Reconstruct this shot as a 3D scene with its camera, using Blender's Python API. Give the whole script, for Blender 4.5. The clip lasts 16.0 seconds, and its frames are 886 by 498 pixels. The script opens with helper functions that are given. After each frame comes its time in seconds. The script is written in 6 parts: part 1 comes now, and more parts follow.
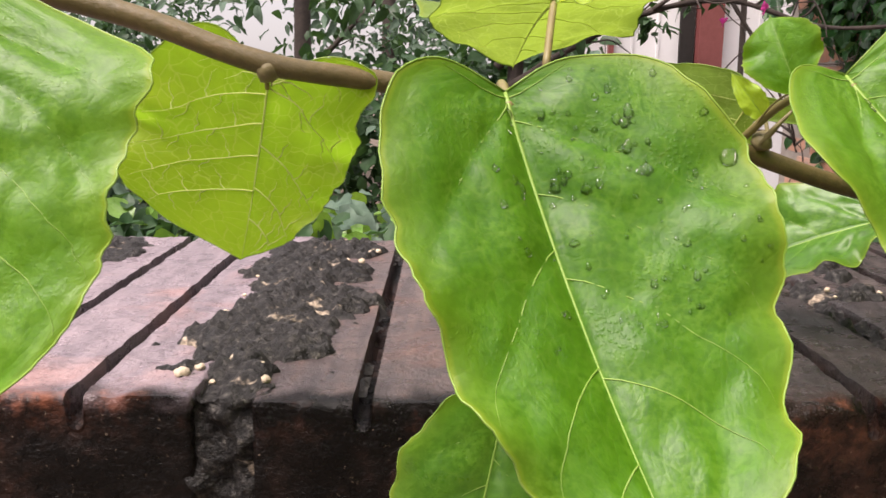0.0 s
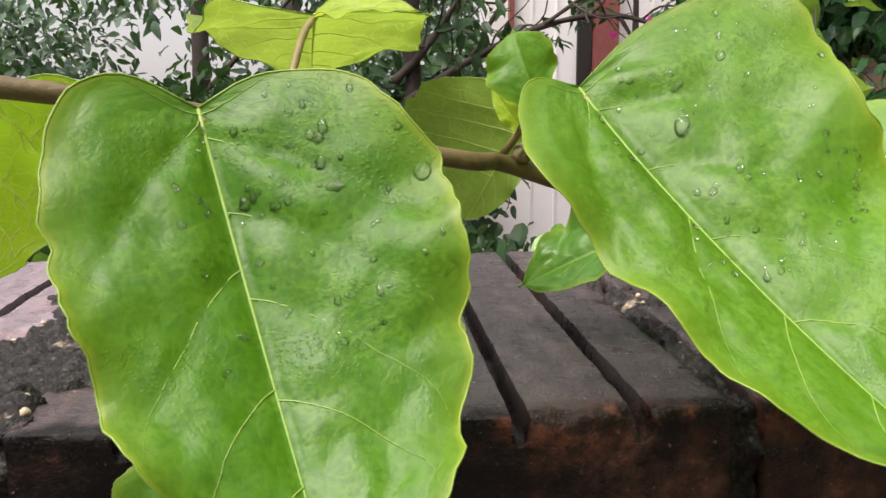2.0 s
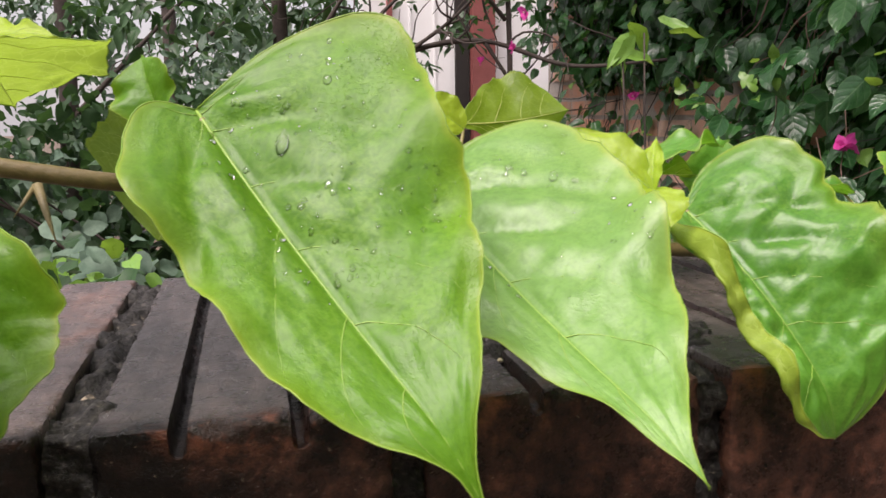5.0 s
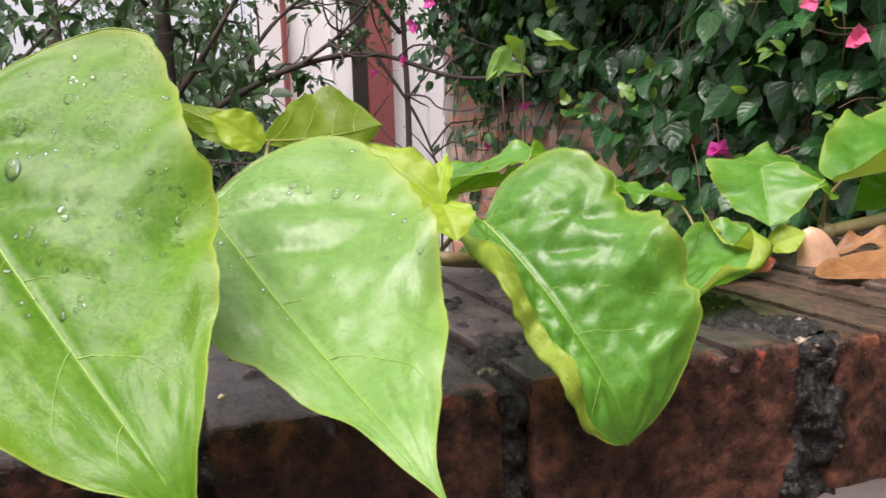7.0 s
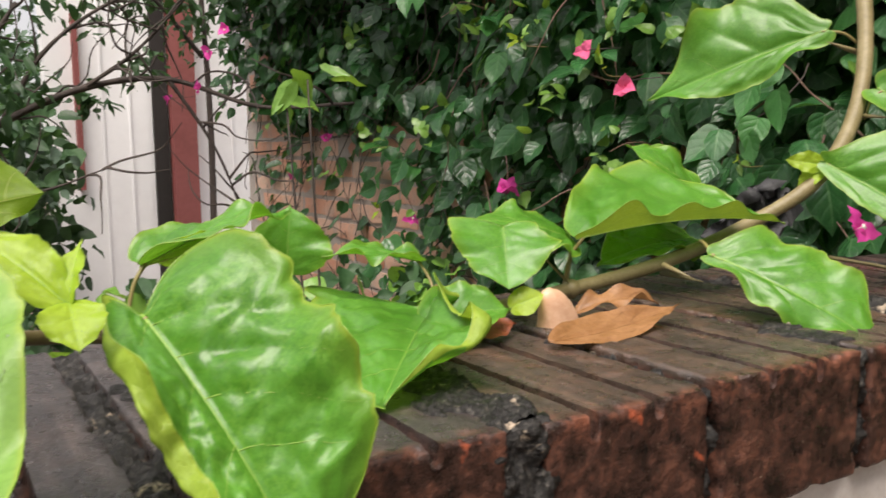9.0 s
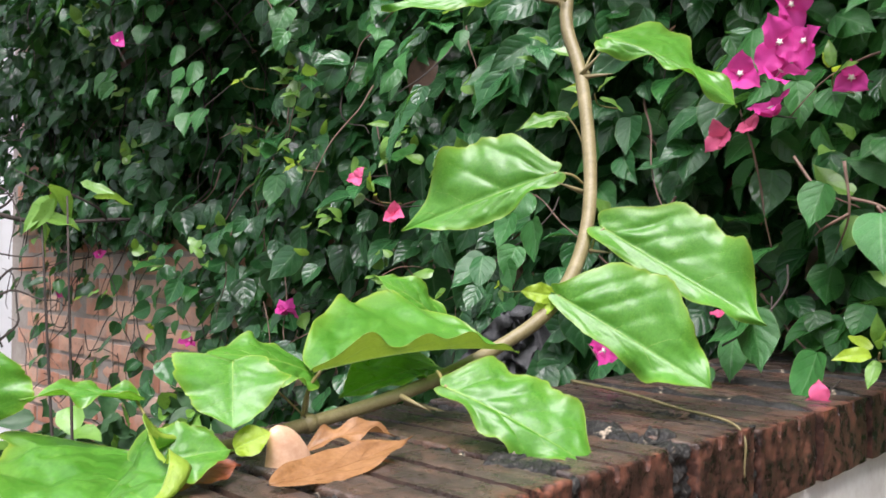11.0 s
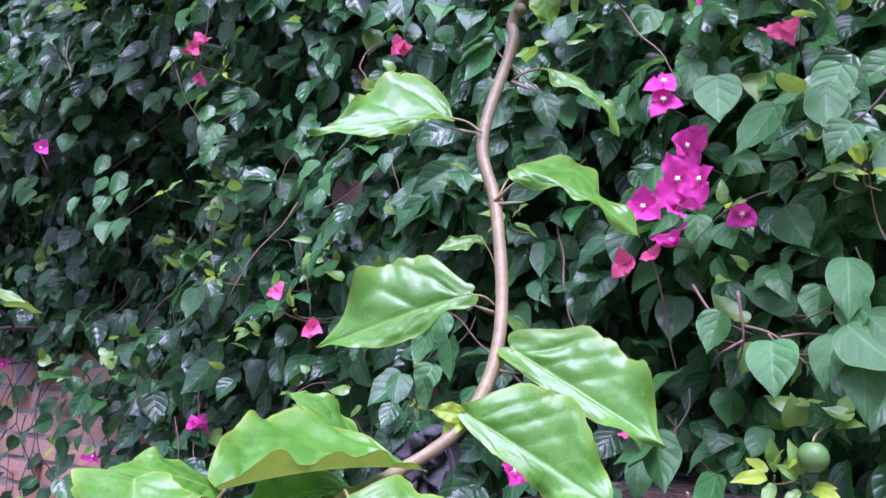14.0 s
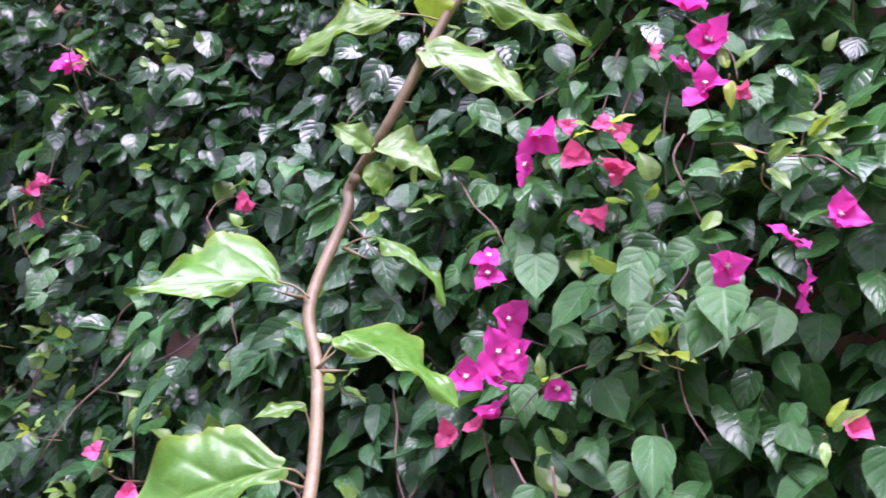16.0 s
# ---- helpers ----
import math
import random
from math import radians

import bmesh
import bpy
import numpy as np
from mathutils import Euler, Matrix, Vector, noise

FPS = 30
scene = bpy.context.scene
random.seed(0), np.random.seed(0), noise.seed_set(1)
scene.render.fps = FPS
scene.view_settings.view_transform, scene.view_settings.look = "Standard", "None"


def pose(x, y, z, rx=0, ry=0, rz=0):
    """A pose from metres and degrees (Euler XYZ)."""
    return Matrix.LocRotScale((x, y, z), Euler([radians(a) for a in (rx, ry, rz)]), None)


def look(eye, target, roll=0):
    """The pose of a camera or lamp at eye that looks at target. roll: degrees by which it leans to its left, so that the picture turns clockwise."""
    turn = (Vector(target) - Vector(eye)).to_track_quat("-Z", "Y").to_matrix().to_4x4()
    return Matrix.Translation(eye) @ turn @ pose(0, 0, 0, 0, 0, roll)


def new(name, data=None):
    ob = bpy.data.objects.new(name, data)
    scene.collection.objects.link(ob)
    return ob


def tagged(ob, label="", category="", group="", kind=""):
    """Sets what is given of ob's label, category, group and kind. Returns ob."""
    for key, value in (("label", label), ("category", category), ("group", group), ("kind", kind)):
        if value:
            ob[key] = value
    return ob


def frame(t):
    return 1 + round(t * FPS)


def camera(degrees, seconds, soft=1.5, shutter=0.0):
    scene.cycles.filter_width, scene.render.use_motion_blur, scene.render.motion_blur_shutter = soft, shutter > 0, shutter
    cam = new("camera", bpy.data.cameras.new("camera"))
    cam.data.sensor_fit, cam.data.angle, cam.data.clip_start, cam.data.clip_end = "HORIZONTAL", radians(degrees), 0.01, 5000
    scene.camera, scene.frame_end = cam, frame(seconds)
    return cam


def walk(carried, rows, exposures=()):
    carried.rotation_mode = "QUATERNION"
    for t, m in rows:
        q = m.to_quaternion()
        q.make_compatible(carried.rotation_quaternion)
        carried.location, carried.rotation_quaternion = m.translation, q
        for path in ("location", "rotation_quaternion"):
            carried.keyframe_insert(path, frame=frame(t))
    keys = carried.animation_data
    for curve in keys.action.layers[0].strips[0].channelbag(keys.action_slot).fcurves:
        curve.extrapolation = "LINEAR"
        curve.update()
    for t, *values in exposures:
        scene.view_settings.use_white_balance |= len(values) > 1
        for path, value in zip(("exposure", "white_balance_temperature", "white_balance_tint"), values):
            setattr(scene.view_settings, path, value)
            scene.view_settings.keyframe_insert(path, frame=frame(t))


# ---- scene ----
cam = camera(55.5, 16.0, 1.5, 0.3)
PATH = [
    (0, (0.02, 0.014, 1.094), (0.017, 1.973, 0.689), 0.1),
    (0.5, (0.028, 0.015, 1.092), (0.087, 1.975, 0.7), -0.2),
    (1, (0.043, 0.015, 1.094), (0.152, 1.975, 0.711), -0.8),
    (1.5, (0.053, 0.015, 1.094), (0.213, 1.974, 0.72), -0.7),
    (2, (0.064, 0.015, 1.094), (0.262, 1.97, 0.721), -0.5),
    (2.5, (0.075, 0.013, 1.093), (0.311, 1.965, 0.726), -0.3),
    (3, (0.088, 0.008, 1.091), (0.378, 1.955, 0.739), -0.5),
    (3.5, (0.103, 0.004, 1.089), (0.429, 1.948, 0.747), -1.0),
    (4, (0.111, 0.002, 1.09), (0.458, 1.94, 0.737), -1.1),
    (4.5, (0.116, -0.003, 1.09), (0.516, 1.926, 0.748), -1.1),
    (4.7, (0.124, -0.006, 1.092), (0.541, 1.921, 0.76), -1.0),
    (6.8, (0.169, -0.015, 1.094), (0.796, 1.861, 0.798), -1.5),
    (7, (0.175, -0.015, 1.093), (0.825, 1.853, 0.795), -1.8),
    (7.5, (0.186, -0.015, 1.099), (0.909, 1.826, 0.803), -1.7),
    (8, (0.203, -0.011, 1.101), (1.014, 1.794, 0.814), -1.3),
    (8.5, (0.217, -0.007, 1.106), (1.127, 1.752, 0.833), -1.0),
    (9, (0.235, -0.002, 1.109), (1.278, 1.687, 0.863), -0.6),
    (9.5, (0.253, -0.008, 1.113), (1.436, 1.593, 0.917), -0.2),
    (10, (0.267, -0.014, 1.116), (1.555, 1.51, 0.988), -0.1),
    (10.2, (0.268, -0.017, 1.116), (1.587, 1.483, 1.018), -0.1),
    (12.3, (0.267, -0.029, 1.124), (1.793, 1.245, 1.341), 1.1),
    (12.5, (0.266, -0.031, 1.122), (1.799, 1.23, 1.36), 1.2),
    (13, (0.263, -0.035, 1.12), (1.797, 1.219, 1.391), 1.5),
    (13.5, (0.258, -0.04, 1.118), (1.786, 1.22, 1.405), 1.6),
    (14, (0.258, -0.044, 1.12), (1.782, 1.215, 1.425), 1.3),
    (14.5, (0.255, -0.06, 1.127), (1.78, 1.174, 1.513), 1.0),
    (15, (0.235, -0.073, 1.14), (1.749, 1.128, 1.655), 1.5),
    (15.5, (0.252, -0.077, 1.143), (1.808, 1.025, 1.749), 1.9),
    (16, (0.281, -0.089, 1.145), (1.906, 0.882, 1.789), 1.4),
]
EXPOSURES = [(0, 1.02, 7000, 24), (2.5, 0.86, 6900, 18), (4.7, 0.84, 6900, 23), (7.5, 0.93, 6700, 24), (9, 0.90, 7000, 16), (10.2, 1.07, 6900, 16), (12.3, 1.52, 5100, 32), (13, 1.48, 5100, 50), (14, 1.42, 5200, 54), (15, 1.62, 5500, 59), (16, 1.62, 5700, 59)]
walk(cam, [(t, look(eye, target, roll)) for t, eye, target, roll in PATH], EXPOSURES)

# ---- light ----
SUN_UP, SUN_ROUND = 64, 229
world = bpy.data.worlds.new("overcast_sky")
scene.world = world
world.use_nodes = True
wn = world.node_tree
sky = wn.nodes.new("ShaderNodeTexSky")
sky.sky_type, sky.sun_disc = "NISHITA", False
sky.sun_elevation, sky.sun_rotation = radians(SUN_UP), radians(SUN_ROUND)
sky.air_density, sky.dust_density, sky.ozone_density = 1.0, 2.0, 0.0
# a closed white cloud cover, brighter overhead, over the clear sky
up = wn.nodes.new("ShaderNodeTexCoord")
level = wn.nodes.new("ShaderNodeSeparateXYZ")
wn.links.new(up.outputs["Generated"], level.inputs[0])
cloud = wn.nodes.new("ShaderNodeValToRGB")
cloud.color_ramp.elements[0].position, cloud.color_ramp.elements[0].color = 0.0, (0.50, 0.51, 0.53, 1)
cloud.color_ramp.elements[1].position, cloud.color_ramp.elements[1].color = 0.9, (1.08, 1.08, 1.08, 1)
wn.links.new(level.outputs[2], cloud.inputs[0])
gain = wn.nodes.new("ShaderNodeVectorMath")
gain.operation = "SCALE"
gain.inputs["Scale"].default_value = 5.0
wn.links.new(cloud.outputs[0], gain.inputs[0])
cover = wn.nodes.new("ShaderNodeMix")
cover.data_type = "RGBA"
cover.inputs[0].default_value = 0.85
wn.links.new(sky.outputs[0], cover.inputs[6])
wn.links.new(gain.outputs[0], cover.inputs[7])
wn.links.new(cover.outputs[2], wn.nodes["Background"].inputs[0])
wn.nodes["Background"].inputs[1].default_value = 0.135

sun_data = bpy.data.lights.new("sun", "SUN")
sun_data.energy, sun_data.angle, sun_data.color = 3.5, radians(40), (1.0, 0.97, 0.92)
sun = new("sun", sun_data)
sun.matrix_world = look((0, 0, 6), (2.2, 1.9, 0.0))


# ---- materials ----
def nodes_of(name):
    m = bpy.data.materials.new(name)
    m.use_nodes = True
    nt = m.node_tree
    return m, nt, nt.nodes["Principled BSDF"]


def noise_node(nt, scale, detail=4.0, rough=0.6, distort=0.0):
    n = nt.nodes.new("ShaderNodeTexNoise")
    n.inputs["Scale"].default_value, n.inputs["Detail"].default_value = scale, detail
    n.inputs["Roughness"].default_value, n.inputs["Distortion"].default_value = rough, distort
    n.noise_dimensions = "3D"
    co = nt.nodes.get("coords") or nt.nodes.new("ShaderNodeTexCoord")
    co.name = "coords"
    nt.links.new(co.outputs["Object"], n.inputs["Vector"])
    return n


def ramp(nt, source, stops):
    r = nt.nodes.new("ShaderNodeValToRGB")
    while len(r.color_ramp.elements) < len(stops):
        r.color_ramp.elements.new(0.5)
    for e, (p, c) in zip(r.color_ramp.elements, stops):
        e.position, e.color = p, (*c, 1) if len(c) == 3 else c
    nt.links.new(source, r.inputs["Fac"])
    return r.outputs["Color"]


def mixed(nt, fac, a, b, mode="MIX"):
    m = nt.nodes.new("ShaderNodeMix")
    m.data_type, m.blend_type = "RGBA", mode
    for sock, v in ((m.inputs[0], fac), (m.inputs[6], a), (m.inputs[7], b)):
        if isinstance(v, (int, float)):
            sock.default_value = v
        elif isinstance(v, tuple):
            sock.default_value = (*v, 1)
        else:
            nt.links.new(v, sock)
    return m.outputs[2]


def bump(nt, bsdf, height, strength, distance):
    b = nt.nodes.new("ShaderNodeBump")
    b.inputs["Strength"].default_value, b.inputs["Distance"].default_value = strength, distance
    nt.links.new(height, b.inputs["Height"])
    nt.links.new(b.outputs[0], bsdf.inputs["Normal"])


def leaf_material(name, dark, light, glow, share, rough, grain=60.0, spread=0.25, spec=0.5, edge=None, net=0.0, relief=0.35, gloss=0.12, rib=0.0, wet=0.0):
    """A leaf: glossy skin over a body that lets light through. dark, light: skin colours; glow: the light that comes through;
    edge: the colour of the margin; net: how strongly the fine veins show; wet: how much of the skin is beaded with fine rain."""
    m, nt, p = nodes_of(name)
    big, fine = noise_node(nt, grain, 3, 0.6, 0.8), noise_node(nt, grain * 8, 5, 0.7)

    def fac(name):
        n = nt.nodes.new("ShaderNodeAttribute")
        n.attribute_name = name
        return n.outputs["Fac"]

    def sums(kind, a, b=0.0, c=0.0):
        n = nt.nodes.new("ShaderNodeMath")
        n.operation = kind
        for sock, v in zip(n.inputs, (a, b, c)):
            if isinstance(v, (int, float)):
                sock.default_value = v
            else:
                nt.links.new(v, sock)
        return n.outputs[0]

    def cells(source, scale, feature):
        n = nt.nodes.new("ShaderNodeTexVoronoi")
        n.feature = feature
        n.inputs["Scale"].default_value = scale
        nt.links.new(source, n.inputs["Vector"])
        return n.outputs["Distance"]

    def scaled(colour, k):
        return mixed(nt, 1.0, colour, (k,) * 3, "MULTIPLY")

    info = nt.nodes.new("ShaderNodeObjectInfo")
    isle = nt.nodes.new("ShaderNodeNewGeometry")
    across, along = fac("across"), fac("along")
    far = sums("ABSOLUTE", across)
    tone = ramp(nt, big.outputs["Fac"], [(0.3, dark), (0.7, light)])
    tone = mixed(nt, 0.4, tone, ramp(nt, fine.outputs["Fac"], [(0.38, tuple(0.7 * q for q in dark)), (0.62, light)]))
    # the vein net, drawn in the leaf's own length and breadth
    at = nt.nodes.new("ShaderNodeCombineXYZ")
    nt.links.new(sums("MULTIPLY", across, 0.4), at.inputs[0])
    nt.links.new(along, at.inputs[1])
    bent = mixed(nt, 0.05, at.outputs[0], big.outputs["Color"], "LINEAR_LIGHT")
    coarse_web, fine_web = cells(bent, 17.0, "DISTANCE_TO_EDGE"), cells(bent, 52.0, "DISTANCE_TO_EDGE")
    web = ramp(nt, coarse_web, [(0.0, (1, 1, 1)), (0.045, (0, 0, 0))])
    if net:
        pale = tuple(0.45 * x + 0.55 * y for x, y in zip(light, (0.42, 0.52, 0.12)))
        tone = mixed(nt, scaled(web, net), tone, pale)
        tone = mixed(nt, scaled(ramp(nt, fine_web, [(0.0, (1, 1, 1)), (0.09, (0, 0, 0))]), 0.5 * net), tone, pale)
    if wet:
        # lighter skin towards the tip, yellower towards the margin
        tone = mixed(nt, ramp(nt, along, [(0.3, (0, 0, 0)), (1.0, (0.5,) * 3)]), tone, tuple(min(1.0, 1.2 * x) for x in light))
        mottle = noise_node(nt, 700, 3, 0.65)
        patch = ramp(nt, noise_node(nt, 55, 3, 0.6).outputs["Fac"], [(0.42, (0, 0, 0)), (0.62, (1, 1, 1))])
        speck = mixed(nt, 1.0, patch, ramp(nt, mottle.outputs["Fac"], [(0.46, (0, 0, 0)), (0.60, (0.42,) * 3)]), "MULTIPLY")
        tone = mixed(nt, speck, tone, tuple(0.7 * x + 0.3 * y for x, y in zip(light, (0.32, 0.50, 0.08))))
        tone = mixed(nt, ramp(nt, mottle.outputs["Fac"], [(0.36, (0.35,) * 3), (0.50, (0, 0, 0))]), tone, tuple(0.75 * x for x in dark))
        tone = mixed(nt, ramp(nt, far, [(0.72, (0, 0, 0)), (0.98, (0.4,) * 3)]), tone, tuple(0.6 * x + 0.4 * y for x, y in zip(light, EDGE)))
    if rib:
        tone = mixed(nt, ramp(nt, far, [(0.02, (rib,) * 3), (0.07, (0, 0, 0))]), tone, (0.16, 0.30, 0.13))
        # side veins slanting from the midrib to the margin
        fold = sums("PINGPONG", sums("MULTIPLY_ADD", far, -0.34, along), 0.105)
        side = ramp(nt, fold, [(0.0, (1, 1, 1)), (0.022, (0, 0, 0))])
        tone = mixed(nt, scaled(side, 0.3 * rib), tone, (0.13, 0.27, 0.11))
    if edge:
        tone = mixed(nt, ramp(nt, far, [(0.95, (0, 0, 0)), (1.0, (0.6, 0.6, 0.6))]), tone, edge)
    hue = nt.nodes.new("ShaderNodeHueSaturation")
    val = nt.nodes.new("ShaderNodeMapRange")
    val.inputs[1].default_value, val.inputs[2].default_value = 0.0, 2.0
    val.inputs[3].default_value, val.inputs[4].default_value = 1 - spread, 1 + spread
    nt.links.new(sums("ADD", info.outputs["Random"], isle.outputs["Random Per Island"]), val.inputs[0])
    nt.links.new(val.outputs[0], hue.inputs["Value"])
    nt.links.new(tone, hue.inputs["Color"])
    nt.links.new(hue.outputs[0], p.inputs["Base Color"])
    skin = ramp(nt, big.outputs["Fac"], [(0.35, (max(rough - gloss, 0.08),) * 3), (0.65, (rough + gloss,) * 3)])
    p.inputs["Specular IOR Level"].default_value = spec
    high = mixed(nt, 0.04 if not net or net < 0.2 else 0.3, fine.outputs["Color"], web)
    if rib:
        high = mixed(nt, 0.5, high, ramp(nt, fold, [(0.0, (0, 0, 0)), (0.06, (1, 1, 1))]))
    if wet:
        # the skin swells between the fine veins; beads of rain lie on it in patches
        swell = mixed(nt, 0.35, ramp(nt, coarse_web, [(0.0, (0, 0, 0)), (0.30, (1, 1, 1))]), ramp(nt, fine_web, [(0.0, (0, 0, 0)), (0.35, (1, 1, 1))]))
        high = mixed(nt, 0.35, swell, fine.outputs["Color"])
        co = nt.nodes["coords"].outputs["Object"]
        wander = mixed(nt, 0.0012, co, fine.outputs["Color"], "LINEAR_LIGHT")
        bead = ramp(nt, cells(wander, 1000.0, "F1"), [(0.15, (1, 1, 1)), (0.45, (0, 0, 0))])
        where = ramp(nt, noise_node(nt, 34, 2, 0.5).outputs["Fac"], [(0.47, (0, 0, 0)), (0.60, (wet,) * 3)])
        where = mixed(nt, 1.0, where, ramp(nt, along, [(0.45, (1, 1, 1)), (0.95, (0.25,) * 3)]), "MULTIPLY")
        bead = mixed(nt, 1.0, bead, where, "MULTIPLY")
        high = mixed(nt, 1.0, scaled(high, 0.5), scaled(bead, 0.55), "ADD")
        skin = mixed(nt, bead, skin, (0.20,) * 3)
    nt.links.new(skin, p.inputs["Roughness"])
    bump(nt, p, high, relief, 0.0016 if rib else 0.00028 if wet else 0.0009)
    thin = nt.nodes.new("ShaderNodeBsdfTranslucent")
    through_tone = mixed(nt, ramp(nt, big.outputs["Fac"], [(0.3, (0.2, 0.2, 0.2)), (0.7, (0.9, 0.9, 0.9))]), tuple(0.72 * g for g in glow), glow)
    if net > 0.2:
        through_tone = mixed(nt, scaled(web, net), through_tone, tuple(min(1.0, 1.3 * g + 0.12) for g in glow))
    nt.links.new(through_tone, thin.inputs["Color"])
    mix = nt.nodes.new("ShaderNodeMixShader")
    mix.inputs[0].default_value = share
    nt.links.new(p.outputs[0], mix.inputs[1])
    nt.links.new(thin.outputs[0], mix.inputs[2])
    nt.links.new(mix.outputs[0], nt.nodes["Material Output"].inputs["Surface"])
    return m


def plain_material(name, stops, scale, rough, bump_size=0.0, fine=8.0, detail=6, spec=0.5):
    """A surface whose colour wanders through stops at two scales, with a fine relief."""
    m, nt, p = nodes_of(name)
    a, b = noise_node(nt, scale, detail, 0.65, 0.4), noise_node(nt, scale * fine, 5, 0.7)
    c = mixed(nt, 0.4, ramp(nt, a.outputs["Fac"], stops), ramp(nt, b.outputs["Fac"], stops))
    nt.links.new(c, p.inputs["Base Color"])
    p.inputs["Specular IOR Level"].default_value = spec
    if isinstance(rough, tuple):
        nt.links.new(ramp(nt, a.outputs["Fac"], [(0.35, (rough[0],) * 3), (0.65, (rough[1],) * 3)]), p.inputs["Roughness"])
    else:
        p.inputs["Roughness"].default_value = rough
    if bump_size:
        bump(nt, p, b.outputs["Fac"], 0.6, bump_size)
    return m


EDGE = (0.32, 0.38, 0.035)
FRESH = leaf_material("fresh_leaf", (0.040, 0.150, 0.004), (0.094, 0.250, 0.012), (0.23, 0.50, 0.010), 0.33, 0.42, 40, 0.10, 0.38, EDGE, 0.12, 0.8, 0.07, wet=0.55)
SHINY = leaf_material("rain_washed_leaf", (0.036, 0.158, 0.010), (0.088, 0.275, 0.030), (0.21, 0.53, 0.025), 0.30, 0.36, 40, 0.10, 0.5, EDGE, 0.12, 0.7, 0.06, wet=0.4)
DEEP = leaf_material("deep_green_leaf", (0.034, 0.14, 0.008), (0.075, 0.22, 0.016), (0.18, 0.42, 0.012), 0.28, 0.34, 45, 0.12, 0.5, EDGE, 0.10, 0.5, 0.10, wet=0.5)
PALE = leaf_material("pale_leaf", (0.088, 0.24, 0.034), (0.16, 0.345, 0.068), (0.27, 0.52, 0.045), 0.30, 0.40, 45, 0.1, 0.6, EDGE, 0.08, 0.8, 0.07, wet=0.5)
# light from behind is partly painted into this brighter base colour
BACKLIT = leaf_material("backlit_yellow_green_leaf", (0.25, 0.39, 0.008), (0.34, 0.48, 0.014), (0.52, 0.96, 0.04), 0.60, 0.45, 45, 0.12, 0.3, EDGE, 0.5)
OLIVE = leaf_material("olive_leaf", (0.115, 0.205, 0.010), (0.175, 0.280, 0.018), (0.33, 0.58, 0.03), 0.50, 0.42, 45, 0.12, 0.4, EDGE, 0.25)
LIT = leaf_material("light_green_leaf", (0.13, 0.24, 0.035), (0.20, 0.32, 0.055), (0.36, 0.54, 0.055), 0.45, 0.42, 45, 0.12, 0.35, EDGE, 0.3)
YOUNG = leaf_material("young_yellow_leaf", (0.27, 0.43, 0.025), (0.37, 0.53, 0.045), (0.56, 0.76, 0.05), 0.45, 0.36, 80, 0.2, 0.4, EDGE, 0.1)
MIDGREEN = leaf_material("mid_green_leaf", (0.024, 0.112, 0.004), (0.068, 0.210, 0.008), (0.20, 0.47, 0.008), 0.33, 0.43, 40, 0.1, 0.34, EDGE, 0.12, 0.9, 0.08, wet=0.6)
UNDERSIDE = leaf_material("pale_leaf_underside", (0.22, 0.34, 0.035), (0.30, 0.42, 0.055), (0.40, 0.56, 0.04), 0.35, 0.5, 45, 0.1, 0.35, EDGE, 0.25)
VEIN = plain_material("vein_green", [(0.3, (0.16, 0.30, 0.035)), (0.7, (0.24, 0.37, 0.07))], 80, 0.45)
PALE_VEIN = leaf_material("vein_yellow", (0.56, 0.66, 0.22), (0.68, 0.76, 0.30), (0.90, 0.98, 0.34), 0.45, 0.5, 80, 0.05, 0.3)
RIM = plain_material("leaf_margin", [(0.3, (0.10, 0.25, 0.018)), (0.7, (0.24, 0.34, 0.05))], 90, 0.4)
PETIOLE = plain_material("petiole", [(0.3, (0.15, 0.11, 0.045)), (0.7, (0.22, 0.20, 0.06))], 70, 0.45)
STEM = plain_material("green_brown_stem", [(0.25, (0.055, 0.042, 0.014)), (0.5, (0.115, 0.088, 0.032)), (0.75, (0.19, 0.12, 0.05))], 55, 0.5, 0.0006)
OLD_STEM = plain_material("woody_stem", [(0.25, (0.088, 0.070, 0.028)), (0.5, (0.170, 0.138, 0.060)), (0.8, (0.28, 0.24, 0.135))], 60, 0.5, 0.0006)
HEDGE = leaf_material("hedge_leaf", (0.012, 0.062, 0.020), (0.036, 0.134, 0.040), (0.11, 0.33, 0.05), 0.18, 0.15, 45, 0.5, 0.5, edge=(0.13, 0.27, 0.08), relief=0.7, rib=0.42, gloss=0.05)
HEDGE_MID = leaf_material("hedge_green_leaf", (0.022, 0.112, 0.028), (0.060, 0.205, 0.050), (0.16, 0.43, 0.06), 0.22, 0.15, 45, 0.5, 0.45, edge=(0.17, 0.33, 0.10), relief=0.7, rib=0.42, gloss=0.05)
HEDGE_LIGHT = leaf_material("hedge_shoot_leaf", (0.10, 0.24, 0.04), (0.18, 0.34, 0.06), (0.30, 0.52, 0.05), 0.30, 0.36, 40, 0.3)
HEDGE_DRY = leaf_material("hedge_dry_leaf", (0.07, 0.035, 0.022), (0.14, 0.075, 0.045), (0.2, 0.12, 0.06), 0.2, 0.6, 40, 0.3)
BRACT = leaf_material("magenta_bract", (0.66, 0.034, 0.32), (0.86, 0.10, 0.47), (0.88, 0.10, 0.45), 0.35, 0.5, 60, 0.2, 0.3)
BRACT_RED = leaf_material("coral_bract", (0.70, 0.07, 0.22), (0.84, 0.17, 0.33), (0.85, 0.16, 0.3), 0.35, 0.5, 60, 0.25, 0.3)
